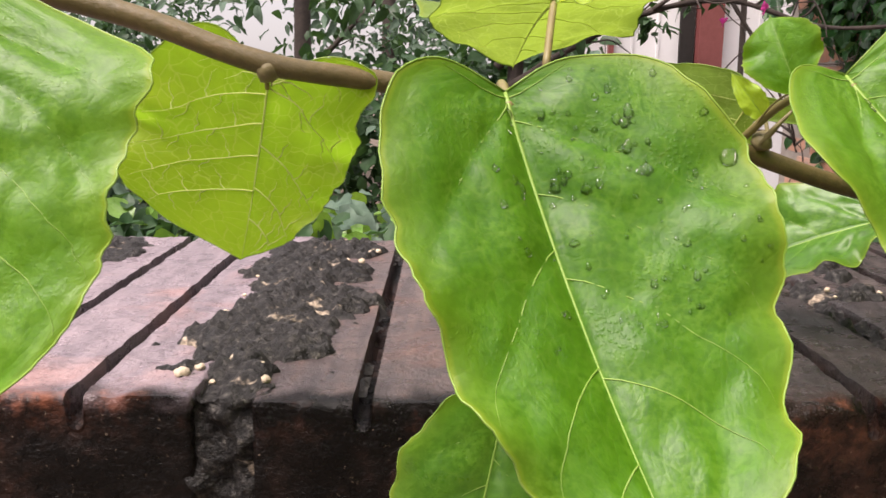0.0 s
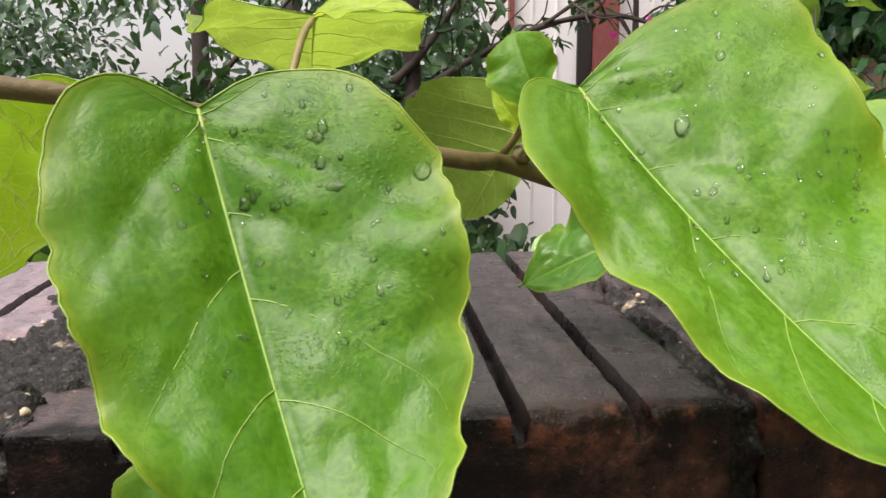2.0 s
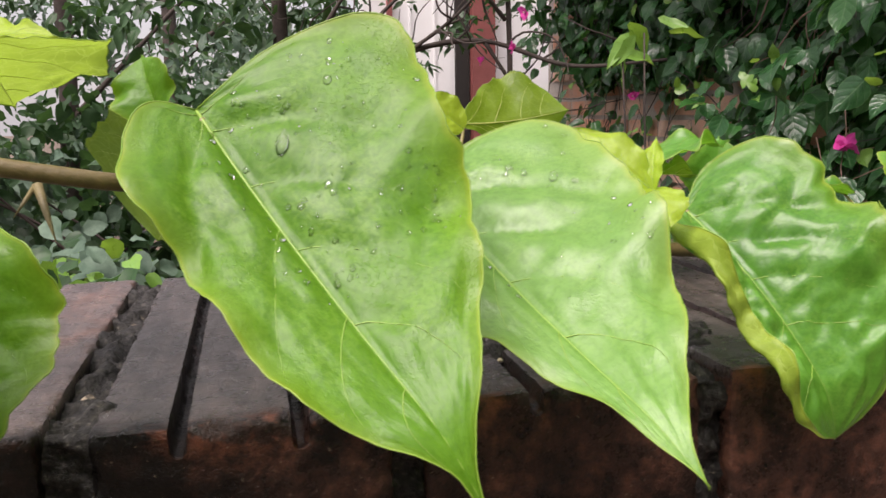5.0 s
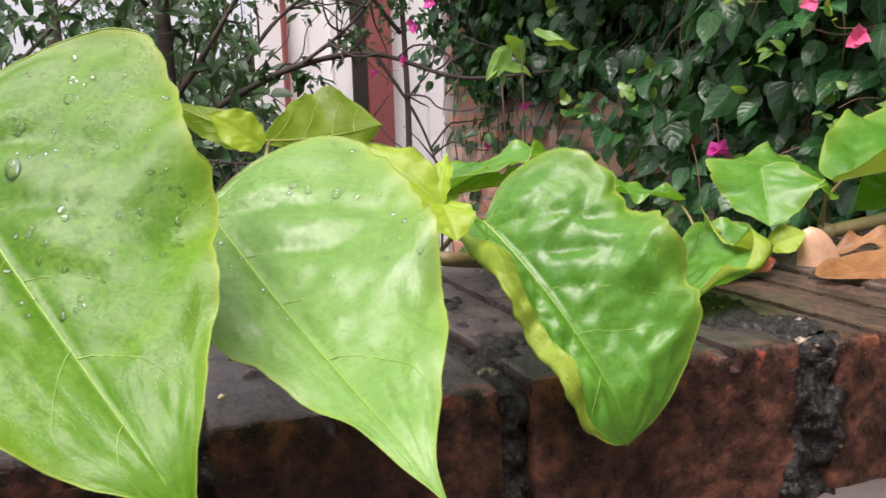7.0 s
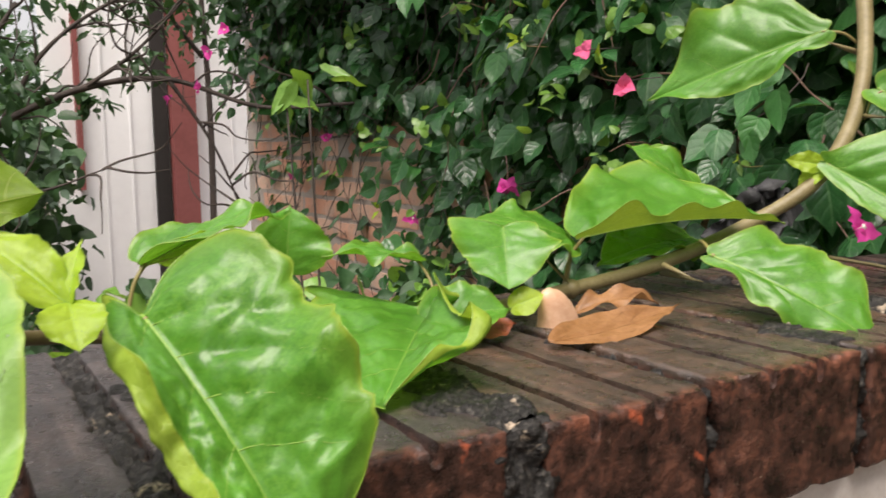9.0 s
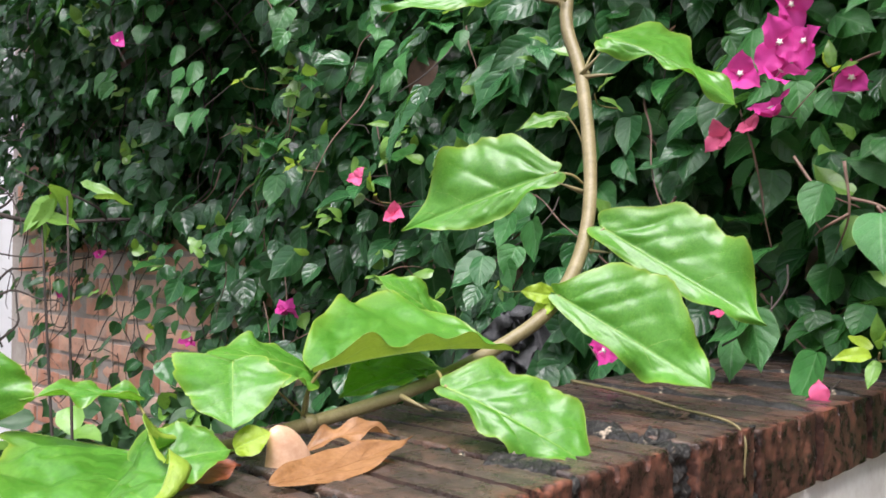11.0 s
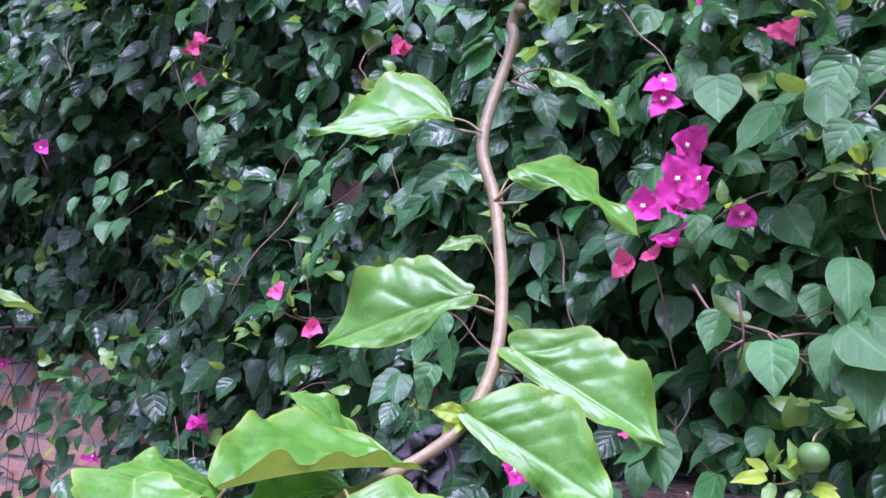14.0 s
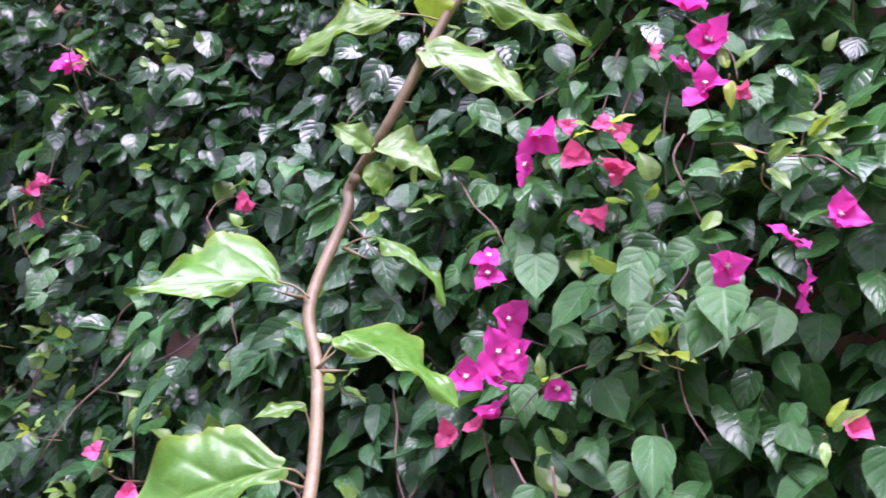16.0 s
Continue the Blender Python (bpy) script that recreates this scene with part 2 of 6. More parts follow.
FLOWER = plain_material("cream_flower", [(0.3, (0.75, 0.72, 0.60)), (0.7, (0.85, 0.83, 0.75))], 200, 0.6)
FAR_LEAF = leaf_material("garden_leaf", (0.012, 0.040, 0.016), (0.042, 0.095, 0.036), (0.09, 0.21, 0.05), 0.22, 0.5, 8, 0.4, 0.3)
FAR_GREY = leaf_material("silvery_garden_leaf", (0.05, 0.10, 0.07), (0.13, 0.20, 0.14), (0.12, 0.2, 0.1), 0.2, 0.6, 8, 0.35, 0.3)
TWIG = plain_material("brown_twig", [(0.3, (0.09, 0.05, 0.035)), (0.7, (0.21, 0.13, 0.09))], 40, 0.6, 0.001)
BARK = plain_material("dark_bark", [(0.3, (0.018, 0.014, 0.012)), (0.7, (0.075, 0.055, 0.045))], 14, 0.8, 0.004)
DEAD_LEAF = leaf_material("dead_leaf", (0.20, 0.088, 0.030), (0.34, 0.17, 0.066), (0.40, 0.20, 0.07), 0.15, 0.5, 60, 0.1)
RUST_LEAF = leaf_material("rust_leaf", (0.16, 0.035, 0.012), (0.26, 0.07, 0.025), (0.3, 0.08, 0.02), 0.12, 0.5, 60, 0.1)
SHELL = plain_material("tan_shell", [(0.3, (0.46, 0.24, 0.14)), (0.55, (0.60, 0.38, 0.25)), (0.8, (0.74, 0.58, 0.44))], 38, 0.42, 0.0003)
GRIT = plain_material("pale_grit", [(0.3, (0.42, 0.32, 0.22)), (0.7, (0.66, 0.56, 0.42))], 200, 0.6, 0.0005)
PLASTER = plain_material("weathered_white_plaster", [(0.28, (0.30, 0.25, 0.22)), (0.45, (0.62, 0.58, 0.54)), (0.6, (0.76, 0.74, 0.71))], 6, 0.8, 0.001)
WHITE = plain_material("white_painted_wall", [(0.25, (0.74, 0.74, 0.75)), (0.6, (0.84, 0.84, 0.85))], 1.4, 0.7, 0.001)
RED_PAINT = plain_material("dull_red_paint", [(0.3, (0.20, 0.055, 0.05)), (0.7, (0.30, 0.09, 0.085))], 4, 0.6, 0.001)
DARK = plain_material("gap_shade", [(0.3, (0.015, 0.013, 0.012)), (0.7, (0.03, 0.026, 0.024))], 5, 0.9)
SOIL = plain_material("damp_soil", [(0.3, (0.05, 0.036, 0.026)), (0.6, (0.12, 0.09, 0.065)), (0.8, (0.20, 0.16, 0.11))], 5, 0.85, 0.02)
BAG = plain_material("black_plastic", [(0.3, (0.02, 0.02, 0.022)), (0.7, (0.07, 0.07, 0.075))], 40, 0.6, 0.002)
FRUIT = plain_material("green_fruit_skin", [(0.3, (0.045, 0.13, 0.025)), (0.7, (0.095, 0.21, 0.04))], 50, 0.5, 0.0008)

DROP, _nt, _p = nodes_of("water")
_clear, _gloss, _rim, _lens = (_nt.nodes.new("ShaderNode" + k) for k in ("BsdfTransparent", "BsdfGlossy", "Fresnel", "MixShader"))
_gloss.inputs["Roughness"].default_value, _rim.inputs["IOR"].default_value = 0.03, 1.33
_clear.inputs["Color"].default_value = (1.0, 1.0, 1.0, 1)
_nt.links.new(_rim.outputs[0], _lens.inputs[0])
_nt.links.new(_clear.outputs[0], _lens.inputs[1])
_nt.links.new(_gloss.outputs[0], _lens.inputs[2])
_nt.links.new(_lens.outputs[0], _nt.nodes["Material Output"].inputs["Surface"])


def crust_material(name):
    """Cement crust black with algae: coarse sand in it, pale where it has broken."""
    m, nt, p = nodes_of(name)
    big, grain, fine = noise_node(nt, 60, 4, 0.6, 0.5), noise_node(nt, 420, 3, 0.6), noise_node(nt, 1100, 3, 0.7)
    c = ramp(nt, grain.outputs["Fac"], [(0.30, (0.003, 0.003, 0.003)), (0.52, (0.016, 0.015, 0.014)), (0.64, (0.045, 0.042, 0.038)), (0.74, (0.13, 0.12, 0.10))])
    c = mixed(nt, ramp(nt, big.outputs["Fac"], [(0.63, (0, 0, 0)), (0.68, (0.75, 0.75, 0.75))]), c, ramp(nt, grain.outputs["Fac"], [(0.35, (0.14, 0.11, 0.08)), (0.6, (0.60, 0.49, 0.37))]))
    nt.links.new(c, p.inputs["Base Color"])
    nt.links.new(ramp(nt, big.outputs["Fac"], [(0.35, (0.28,) * 3), (0.65, (0.6,) * 3)]), p.inputs["Roughness"])
    p.inputs["Specular IOR Level"].default_value = 0.3
    bump(nt, p, mixed(nt, 0.35, grain.outputs["Color"], fine.outputs["Color"]), 0.9, 0.0035)
    return m


MORTAR = crust_material("stained_mortar")


def coping_material():
    """Old fired brick: black with damp, algae and painted-in shade on the face and in the grooves, wet with sky sheen
    painted lilac-grey on top, orange where it is chipped.
    """
    m, nt, p = nodes_of("wet_dark_brick")
    big, mid, fine = noise_node(nt, 18, 5, 0.6, 0.6), noise_node(nt, 75, 5, 0.7), noise_node(nt, 480, 4, 0.7)

    def attribute(name):
        n = nt.nodes.new("ShaderNodeAttribute")
        n.attribute_name = name
        return n.outputs["Fac"]

    info = nt.nodes.new("ShaderNodeObjectInfo")
    red = nt.nodes.new("ShaderNodeSeparateColor")
    nt.links.new(info.outputs["Color"], red.inputs[0])
    # near-black face tones hold both the algae stain and the face's shade
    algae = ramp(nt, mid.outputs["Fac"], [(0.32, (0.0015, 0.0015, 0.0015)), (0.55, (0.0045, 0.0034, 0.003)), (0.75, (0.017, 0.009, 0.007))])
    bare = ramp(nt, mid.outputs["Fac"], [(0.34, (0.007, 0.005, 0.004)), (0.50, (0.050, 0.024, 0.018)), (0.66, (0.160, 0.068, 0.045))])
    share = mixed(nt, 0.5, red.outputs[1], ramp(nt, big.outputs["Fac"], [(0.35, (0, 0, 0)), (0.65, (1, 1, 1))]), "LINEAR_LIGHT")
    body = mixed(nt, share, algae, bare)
    specks = ramp(nt, fine.outputs["Fac"], [(0.655, (0, 0, 0)), (0.72, (0.8, 0.8, 0.8))])
    body = mixed(nt, specks, body, (0.26, 0.20, 0.15))
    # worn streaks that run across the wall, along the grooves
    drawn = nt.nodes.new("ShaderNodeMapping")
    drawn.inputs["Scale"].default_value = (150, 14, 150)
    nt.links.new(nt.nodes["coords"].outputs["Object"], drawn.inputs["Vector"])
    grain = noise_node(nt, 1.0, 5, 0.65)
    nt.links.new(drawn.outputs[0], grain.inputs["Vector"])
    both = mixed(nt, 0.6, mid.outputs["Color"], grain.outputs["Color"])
    # sky reflected in the wet tops is painted here as lilac-grey
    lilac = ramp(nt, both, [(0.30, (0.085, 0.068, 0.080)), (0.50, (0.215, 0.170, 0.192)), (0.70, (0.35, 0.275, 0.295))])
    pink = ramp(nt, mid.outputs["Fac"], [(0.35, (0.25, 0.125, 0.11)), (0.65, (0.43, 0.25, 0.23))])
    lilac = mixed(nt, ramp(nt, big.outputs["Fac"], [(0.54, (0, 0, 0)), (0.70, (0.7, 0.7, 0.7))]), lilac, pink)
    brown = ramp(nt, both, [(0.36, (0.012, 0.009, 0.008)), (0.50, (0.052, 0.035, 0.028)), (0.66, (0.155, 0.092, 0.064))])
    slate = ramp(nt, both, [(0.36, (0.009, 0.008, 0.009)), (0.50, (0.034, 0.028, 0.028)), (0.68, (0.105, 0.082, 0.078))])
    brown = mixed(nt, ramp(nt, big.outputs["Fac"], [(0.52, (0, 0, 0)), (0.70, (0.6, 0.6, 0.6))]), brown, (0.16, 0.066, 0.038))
    lit_top = mixed(nt, ramp(nt, red.outputs[0], [(0.05, (0, 0, 0)), (0.5, (1, 1, 1))]), lilac, brown)
    lit_top = mixed(nt, red.outputs[2], lit_top, slate)
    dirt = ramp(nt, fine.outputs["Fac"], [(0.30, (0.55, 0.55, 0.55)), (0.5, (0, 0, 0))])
    lit_top = mixed(nt, dirt, lit_top, (0.02, 0.015, 0.014))
    # tops take the lit tones; faces and grooves stay shaded dark
    body = mixed(nt, attribute("sky_lit"), body, lit_top)
    worn = mixed(nt, 1.0, attribute("arris"), ramp(nt, mid.outputs["Fac"], [(0.48, (0, 0, 0)), (0.62, (0.8, 0.8, 0.8))]), "MULTIPLY")
    worn = mixed(nt, 1.0, worn, ramp(nt, big.outputs["Fac"], [(0.42, (0.1, 0.1, 0.1)), (0.60, (1, 1, 1))]), "MULTIPLY")
    body = mixed(nt, worn, body, (0.26, 0.085, 0.045))
    body = mixed(nt, ramp(nt, attribute("scar"), [(0.35, (0, 0, 0)), (0.8, (0.9, 0.9, 0.9))]), body, (0.36, 0.085, 0.04))
    nt.links.new(body, p.inputs["Base Color"])
    nt.links.new(ramp(nt, mid.outputs["Fac"], [(0.35, (0.20,) * 3), (0.7, (0.48,) * 3)]), p.inputs["Roughness"])
    nt.links.new(ramp(nt, attribute("sky_lit"), [(0.0, (0.22,) * 3), (1.0, (0.8,) * 3)]), p.inputs["Specular IOR Level"])
    pits = mixed(nt, 0.55, mid.outputs["Color"], fine.outputs["Color"])
    bump(nt, p, pits, 0.9, 0.0026)
    return m


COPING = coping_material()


def wall_brick_material():
    m, nt, p = nodes_of("orange_wall_brick")
    a, b = noise_node(nt, 9, 5, 0.65), noise_node(nt, 60, 4, 0.7)
    info = nt.nodes.new("ShaderNodeObjectInfo")
    isle = nt.nodes.new("ShaderNodeNewGeometry")
    both = nt.nodes.new("ShaderNodeMath")
    both.operation = "ADD"
    nt.links.new(info.outputs["Random"], both.inputs[0])
    nt.links.new(isle.outputs["Random Per Island"], both.inputs[1])
    part_of = nt.nodes.new("ShaderNodeMath")
    part_of.operation = "FRACT"
    nt.links.new(both.outputs[0], part_of.inputs[0])
    for n in (a, b):
        nt.links.new(isle.outputs["Position"], n.inputs["Vector"])
    c = ramp(nt, part_of.outputs[0], [(0.0, (0.50, 0.22, 0.14)), (0.5, (0.66, 0.34, 0.23)), (1.0, (0.72, 0.50, 0.38))])
    c = mixed(nt, ramp(nt, a.outputs["Fac"], [(0.45, (0, 0, 0)), (0.72, (0.8, 0.8, 0.8))]), c, (0.42, 0.36, 0.31))
    c = mixed(nt, ramp(nt, b.outputs["Fac"], [(0.58, (0, 0, 0)), (0.75, (0.6, 0.6, 0.6))]), c, (0.12, 0.08, 0.06))
    nt.links.new(c, p.inputs["Base Color"])
    p.inputs["Roughness"].default_value = 0.85
    bump(nt, p, b.outputs["Fac"], 0.5, 0.002)
    return m


WALL_BRICK = wall_brick_material()
WALL_MORTAR = plain_material("grey_wall_mortar", [(0.3, (0.28, 0.24, 0.21)), (0.7, (0.48, 0.43, 0.39))], 12, 0.9, 0.003)


# ---- mesh helpers ----
def mesh_of(name, verts, faces, material, smooth=True, leafy=None):
    me = bpy.data.meshes.new(name)
    me.from_pydata([tuple(v) for v in verts], [], faces)
    me.materials.append(material)
    if leafy is not None:
        for k, key in enumerate(("along", "across")):
            me.attributes.new(key, "FLOAT", "POINT").data.foreach_set("value", [q[k] for q in leafy])
    if smooth:
        me.polygons.foreach_set("use_smooth", [True] * len(me.polygons))
    me.update()
    return me


def part(name, verts, faces, material, parent, label="", smooth=True, leafy=None):
    """One mesh object under a thing, at the thing's own origin and turn."""
    ob = new(name, mesh_of(name, verts, faces, material, smooth, leafy))
    ob.parent = parent
    if label:
        tagged(ob, label)
    return ob


def thing(name, place, label, category, group="", kind=""):
    ob = new(name)
    ob.empty_display_size = 0.02
    ob.location = place
    return tagged(ob, label, category, group, kind)


def tube(points, radii, sides=8, cap=True):
    """A round tube through points; verts and faces."""
    pts = [Vector(p) for p in points]
    verts, faces = [], []
    up = Vector((0.31, 0.17, 0.93))
    for i, p in enumerate(pts):
        d = (pts[min(i + 1, len(pts) - 1)] - pts[max(i - 1, 0)]).normalized()
        a = d.cross(up)
        if a.length < 1e-4:
            a = d.cross(Vector((1, 0, 0)))
        a.normalize()
        b = a.cross(d)
        up = b
        for k in range(sides):
            w = 2 * math.pi * k / sides
            verts.append(p + radii[i] * (math.cos(w) * a + math.sin(w) * b))
    for i in range(len(pts) - 1):
        for k in range(sides):
            n = (k + 1) % sides
            faces.append((i * sides + k, i * sides + n, (i + 1) * sides + n, (i + 1) * sides + k))
    if cap:
        faces.append(tuple(range(sides))[::-1])
        faces.append(tuple((len(pts) - 1) * sides + k for k in range(sides)))
    return verts, faces


def smooth_line(points, n):
    """n points on a smooth curve through the given ones (Catmull-Rom)."""
    p = [np.array(q, float) for q in points]
    p = [2 * p[0] - p[1]] + p + [2 * p[-1] - p[-2]]
    out = []
    m = len(p) - 3
    for i in range(n):
        u = i / (n - 1) * m
        k = min(int(u), m - 1)
        s = u - k
        a, b, c, d = p[k:k + 4]
        out.append(0.5 * (2 * b + (c - a) * s + (2 * a - 5 * b + 4 * c - d) * s * s + (3 * b - a - 3 * c + d) * s ** 3))
    return out


def join(chunks):
    verts, faces = [], []
    for v, f in chunks:
        k = len(verts)
        verts.extend(v)
        faces.extend(tuple(i + k for i in q) for q in f)
    return verts, faces


# ---- leaves ----
# where a side vein leaves the midrib, where it meets the margin, and on which side
VEINS = [(0.012, 0.04, 1), (0.012, 0.04, -1), (0.02, 0.40, 1), (0.06, 0.38, -1), (0.22, 0.56, -1), (0.34, 0.66, 1), (0.40, 0.72, -1), (0.58, 0.82, 1), (0.60, 0.84, -1), (0.76, 0.92, 1)]
# where along a leaf the half-widths of its two sides are given
STATIONS = (0.08, 0.20, 0.32, 0.45, 0.58, 0.70, 0.82, 0.92)


class Blade:
    """The surface of one leaf from its base to its tip. s runs along the midrib, v from -1 to 1 across."""

    def __init__(self, base, tip, facing, wide, fold=12, curl=20, wave=0.03, lobe=0.09, broad=0.42, seed=0, bulge=0.012, teeth=0.012, hook=0.0, skew=0.0, blunt=False, ruffle=0.0, lumps=0.012, plus=None, minus=None, roll_plus=0.0, roll_minus=0.0, fold_plus=None, crinkle=0.0, lobe_minus=None):
        self.base, tip = Vector(base), Vector(tip)
        self.long = (tip - self.base).length
        self.along = (tip - self.base).normalized()
        f = Vector(facing)
        self.out = (f - f.dot(self.along) * self.along).normalized()
        self.side = self.along.cross(self.out)
        self.wide, self.fold, self.curl, self.wave = wide, radians(fold), radians(curl), wave
        self.broad, self.seed, self.bulge, self.teeth, self.hook = broad, seed, bulge, teeth, hook
        self.skew, self.blunt, self.ruffle, self.lumps, self.crinkle = skew, blunt, ruffle, lumps, crinkle
        self.edge = {1: plus, -1: minus} if plus else None
        self.roll = {1: roll_plus, -1: roll_minus}
        self.folds = {1: self.fold if fold_plus is None else radians(fold_plus), -1: self.fold}
        self.lobes = {1: lobe, -1: lobe if lobe_minus is None else lobe_minus}
        rnd = random.Random(seed)
        self.phase = [rnd.uniform(0, 6.28) for _ in range(6)]
        n = 40
        a = b = 0.0
        self.spine = [(0.0, 0.0)]
        for i in range(n):
            w = self.curl * ((i + 0.5) / n - 0.5)
            a, b = a + math.cos(w) / n, b - math.sin(w) / n
            self.spine.append((a, b))
        k, w0 = math.hypot(a, b), math.atan2(b, a)
        c, s = math.cos(-w0) / k, math.sin(-w0) / k
        self.spine = [(x * c - y * s, x * s + y * c) for x, y in self.spine]

    def half(self, s, h):
        """Half the width at s on one side, from the hundredths of the length given at the stations."""
        w = self.edge[h]
        if s <= STATIONS[0]:
            return 0.01 * w[0] * (s / STATIONS[0]) ** 0.75
        xs, ws = (0.0,) + STATIONS + (1.0,), (0.0,) + tuple(w) + (0.0,)
        k = max(i for i in range(len(xs) - 1) if xs[i] <= s) if s < 1 else len(xs) - 2
        if self.blunt and s > STATIONS[-1]:
            return 0.01 * w[-1] * math.sqrt(max(0.0, (1 - s) / (1 - STATIONS[-1])))
        u = min(1.0, (s - xs[k]) / (xs[k + 1] - xs[k]))
        slope = [0.0] + [(ws[i + 1] - ws[i - 1]) / (xs[i + 1] - xs[i - 1]) for i in range(1, len(xs) - 1)] + [0.6 * (ws[-1] - ws[-2]) / (xs[-1] - xs[-2])]
        d = xs[k + 1] - xs[k]
        a, b, m, n = ws[k], ws[k + 1], slope[k] * d, slope[k + 1] * d
        return 0.01 * max(0.0, a + m * u + (3 * (b - a) - 2 * m - n) * u * u + (2 * (a - b) + m + n) * u ** 3)

    def outline(self, s, h=1):
        if self.edge:
            x = max(self.half(s, h), 0.012 * min(1.0, (1 - s) / 0.06) * min(1.0, s * 6))
            return x, s - self.lobes[h] * (s / 0.07) * math.exp(1 - s / 0.07) * (1 - s)
        k = math.log(0.5) / math.log(self.broad)
        u = min(s / (1.0 if self.blunt else 0.95), 1.0)
        x = max(math.sin(math.pi * u ** k), 0.0) ** (0.5 if self.blunt else 0.68) * (1 - (0.0 if self.blunt else 0.25) * u ** 4)
        x = x if self.blunt else math.hypot(x, 0.05 * min(1.0, (1 - s) / 0.10) * min(1.0, s * 6))
        y = s - self.lobes[h] * (s / 0.07) * math.exp(1 - s / 0.07) * (1 - s)
        return self.wide / 2 * x, y

    def at(self, s, v, lift=0.0):
        h = 1 if v >= 0 else -1
        ox, oy = self.outline(s, h)
        rag = noise.noise(Vector((s * 9, h * 3.0, self.seed))) * 1.6 + noise.noise(Vector((s * 26, h * 5.0, self.seed))) * 1.7
        ox *= (1 if self.edge else 1 + self.skew * h) * (1 + self.teeth * (rag + 0.6 * math.sin(34 * s + self.phase[0] * h)))
        a = abs(v)
        x, y = ox * a, s + (oy - s) * a ** 1.3
        rise = 0.0
        if self.roll[h] > 0:
            # the margin turns over and comes back towards the midrib
            r = min(0.014, 0.4 * ox)
            u = x * (1 + self.roll[h] * max(0.0, math.sin(math.pi * s)) ** 0.6) - (ox - r)
            if u > 0:
                w = min(u / r, 2.5)
                rest = max(0.0, u - 2.5 * r)
                x, rise = ox - r + r * math.sin(w) - 0.8 * rest, r * (1 - math.cos(w)) + 0.6 * rest
        room = min(1.0, ox / (0.34 * self.wide))
        i = min(max(y, -0.3), 1.0) * 40
        k = min(max(int(i), 0), 39)
        (ax, ay), (bx, by) = self.spine[k], self.spine[k + 1]
        px, pz = ax + (bx - ax) * (i - k), ay + (by - ay) * (i - k)
        z = x * math.sin(self.folds[h]) + rise
        env = min(1.0, s * 5) * min(1.0, (1 - s) * 4 + 0.25)
        z += self.wave * a ** 2 * env * (math.sin(11 * s + self.phase[2] * h) + 0.7 * math.sin(19 * s + self.phase[3] * h))
        z += 0.35 * self.wave * math.sin(5 * s + self.phase[4]) * a
        z += 0.6 * self.wave * room * a * noise.noise(Vector((s * 4.5, v * 2.2, self.seed + 0.5)))
        z += self.lumps * room ** 2 * noise.noise(Vector((s * 8, v * 3.6, self.seed + 3.3))) * min(1.0, a * 3)
        if self.crinkle:
            z += self.crinkle * room * min(1.0, a * 4) * noise.noise(Vector((s * 17, v * 6.5, self.seed + 7.1)))
        z += self.ruffle * a ** 3 * env * math.sin(27 * s + self.phase[5] * h)
        # the skin is quilted: it sinks along each side vein and swells between them
        near = min(abs(s - s0 - (s1 - s0) * min(1.2, a / 0.93) ** 1.16) for s0, s1, side in VEINS if side == h)
        z += self.bulge * (min(1.0, a * 5) * (1 - 0.6 * a)) * (1 - math.exp(-near / 0.035)) * max(0.0, min(1.0, (0.74 - s) * 2.5)) * room ** 2 - 0.3 * self.bulge * room * math.exp(-(a / 0.05) ** 2)
        z -= self.hook * max(0.0, s - 0.8) ** 2 * 25
        x *= math.cos(self.folds[h])
        p = self.base + self.long * (px * self.along + h * x * self.side + (pz + z) * self.out)
        return p + lift * self.out

    def under(self, s, v):
        """Whether the underside is what shows here: a half folded over, or a margin turned back."""
        h = 1 if v >= 0 else -1
        if abs(self.folds[h]) > 1.25:
            return True
        k = self.roll[h] * max(0.0, math.sin(math.pi * s)) ** 0.6
        return k > 0.02 and abs(v) * (1 + k) > 1.0

    def grid(self, rows=30, cols=9):
        vs, fs, sv = [], [], []
        across = [c / cols for c in range(-cols, cols + 1)]
        for r in range(rows + 1):
            s = r / rows
            s = s ** 1.25
            for v in across:
                vs.append(self.at(s, v))
                sv.append((s, v))
        w = len(across)
        for r in range(rows):
            for c in range(w - 1):
                fs.append((r * w + c, r * w + c + 1, (r + 1) * w + c + 1, (r + 1) * w + c))
        return vs, fs, sv

    def rib(self, thick):
        ss = [i / 24 for i in range(25)]
        return tube([self.at(s, 0) for s in ss], [thick * (1.15 - s) for s in ss], 6)

    def veins(self, thick, web=True, face=1):
        """The side veins one by one: a pair into the lobes, a strong pair from the base, then alternate ones."""
        for i, (s0, s1, h) in enumerate(VEINS):
            bend = 1.1 if i > 1 else 0.9
            line = [(s0 + (s1 - s0) * (k / 14) ** bend, h * 0.93 * (k / 14) ** 0.95) for k in range(15)]
            chunks = [tube([self.at(s, v, face * thick * 0.3) for s, v in line], [thick * 0.32 * (1.1 - k / 15) for k in range(15)], 5, False)]
            for k in ((3, 5, 7, 9, 11) if web else ()):
                s, v = line[k]
                w = 1 if k % 4 < 2 else -1
                cross = [(min(max(s + w * 0.10 * q / 5, 0.005), 0.97), min(max(v + h * 0.07 * q / 5 + 0.015 * math.sin(q * 2.1 + i), -0.97), 0.97)) for q in range(6)]
                chunks.append(tube([self.at(a, c, face * thick * 0.15) for a, c in cross], [thick * 0.26 * (1.1 - q / 6) for q in range(6)], 4, False))
            yield join(chunks)

    def rim(self, thick, n=70):
        ss = [(i / n) ** 1.15 for i in range(n + 1)]
        chunks = []
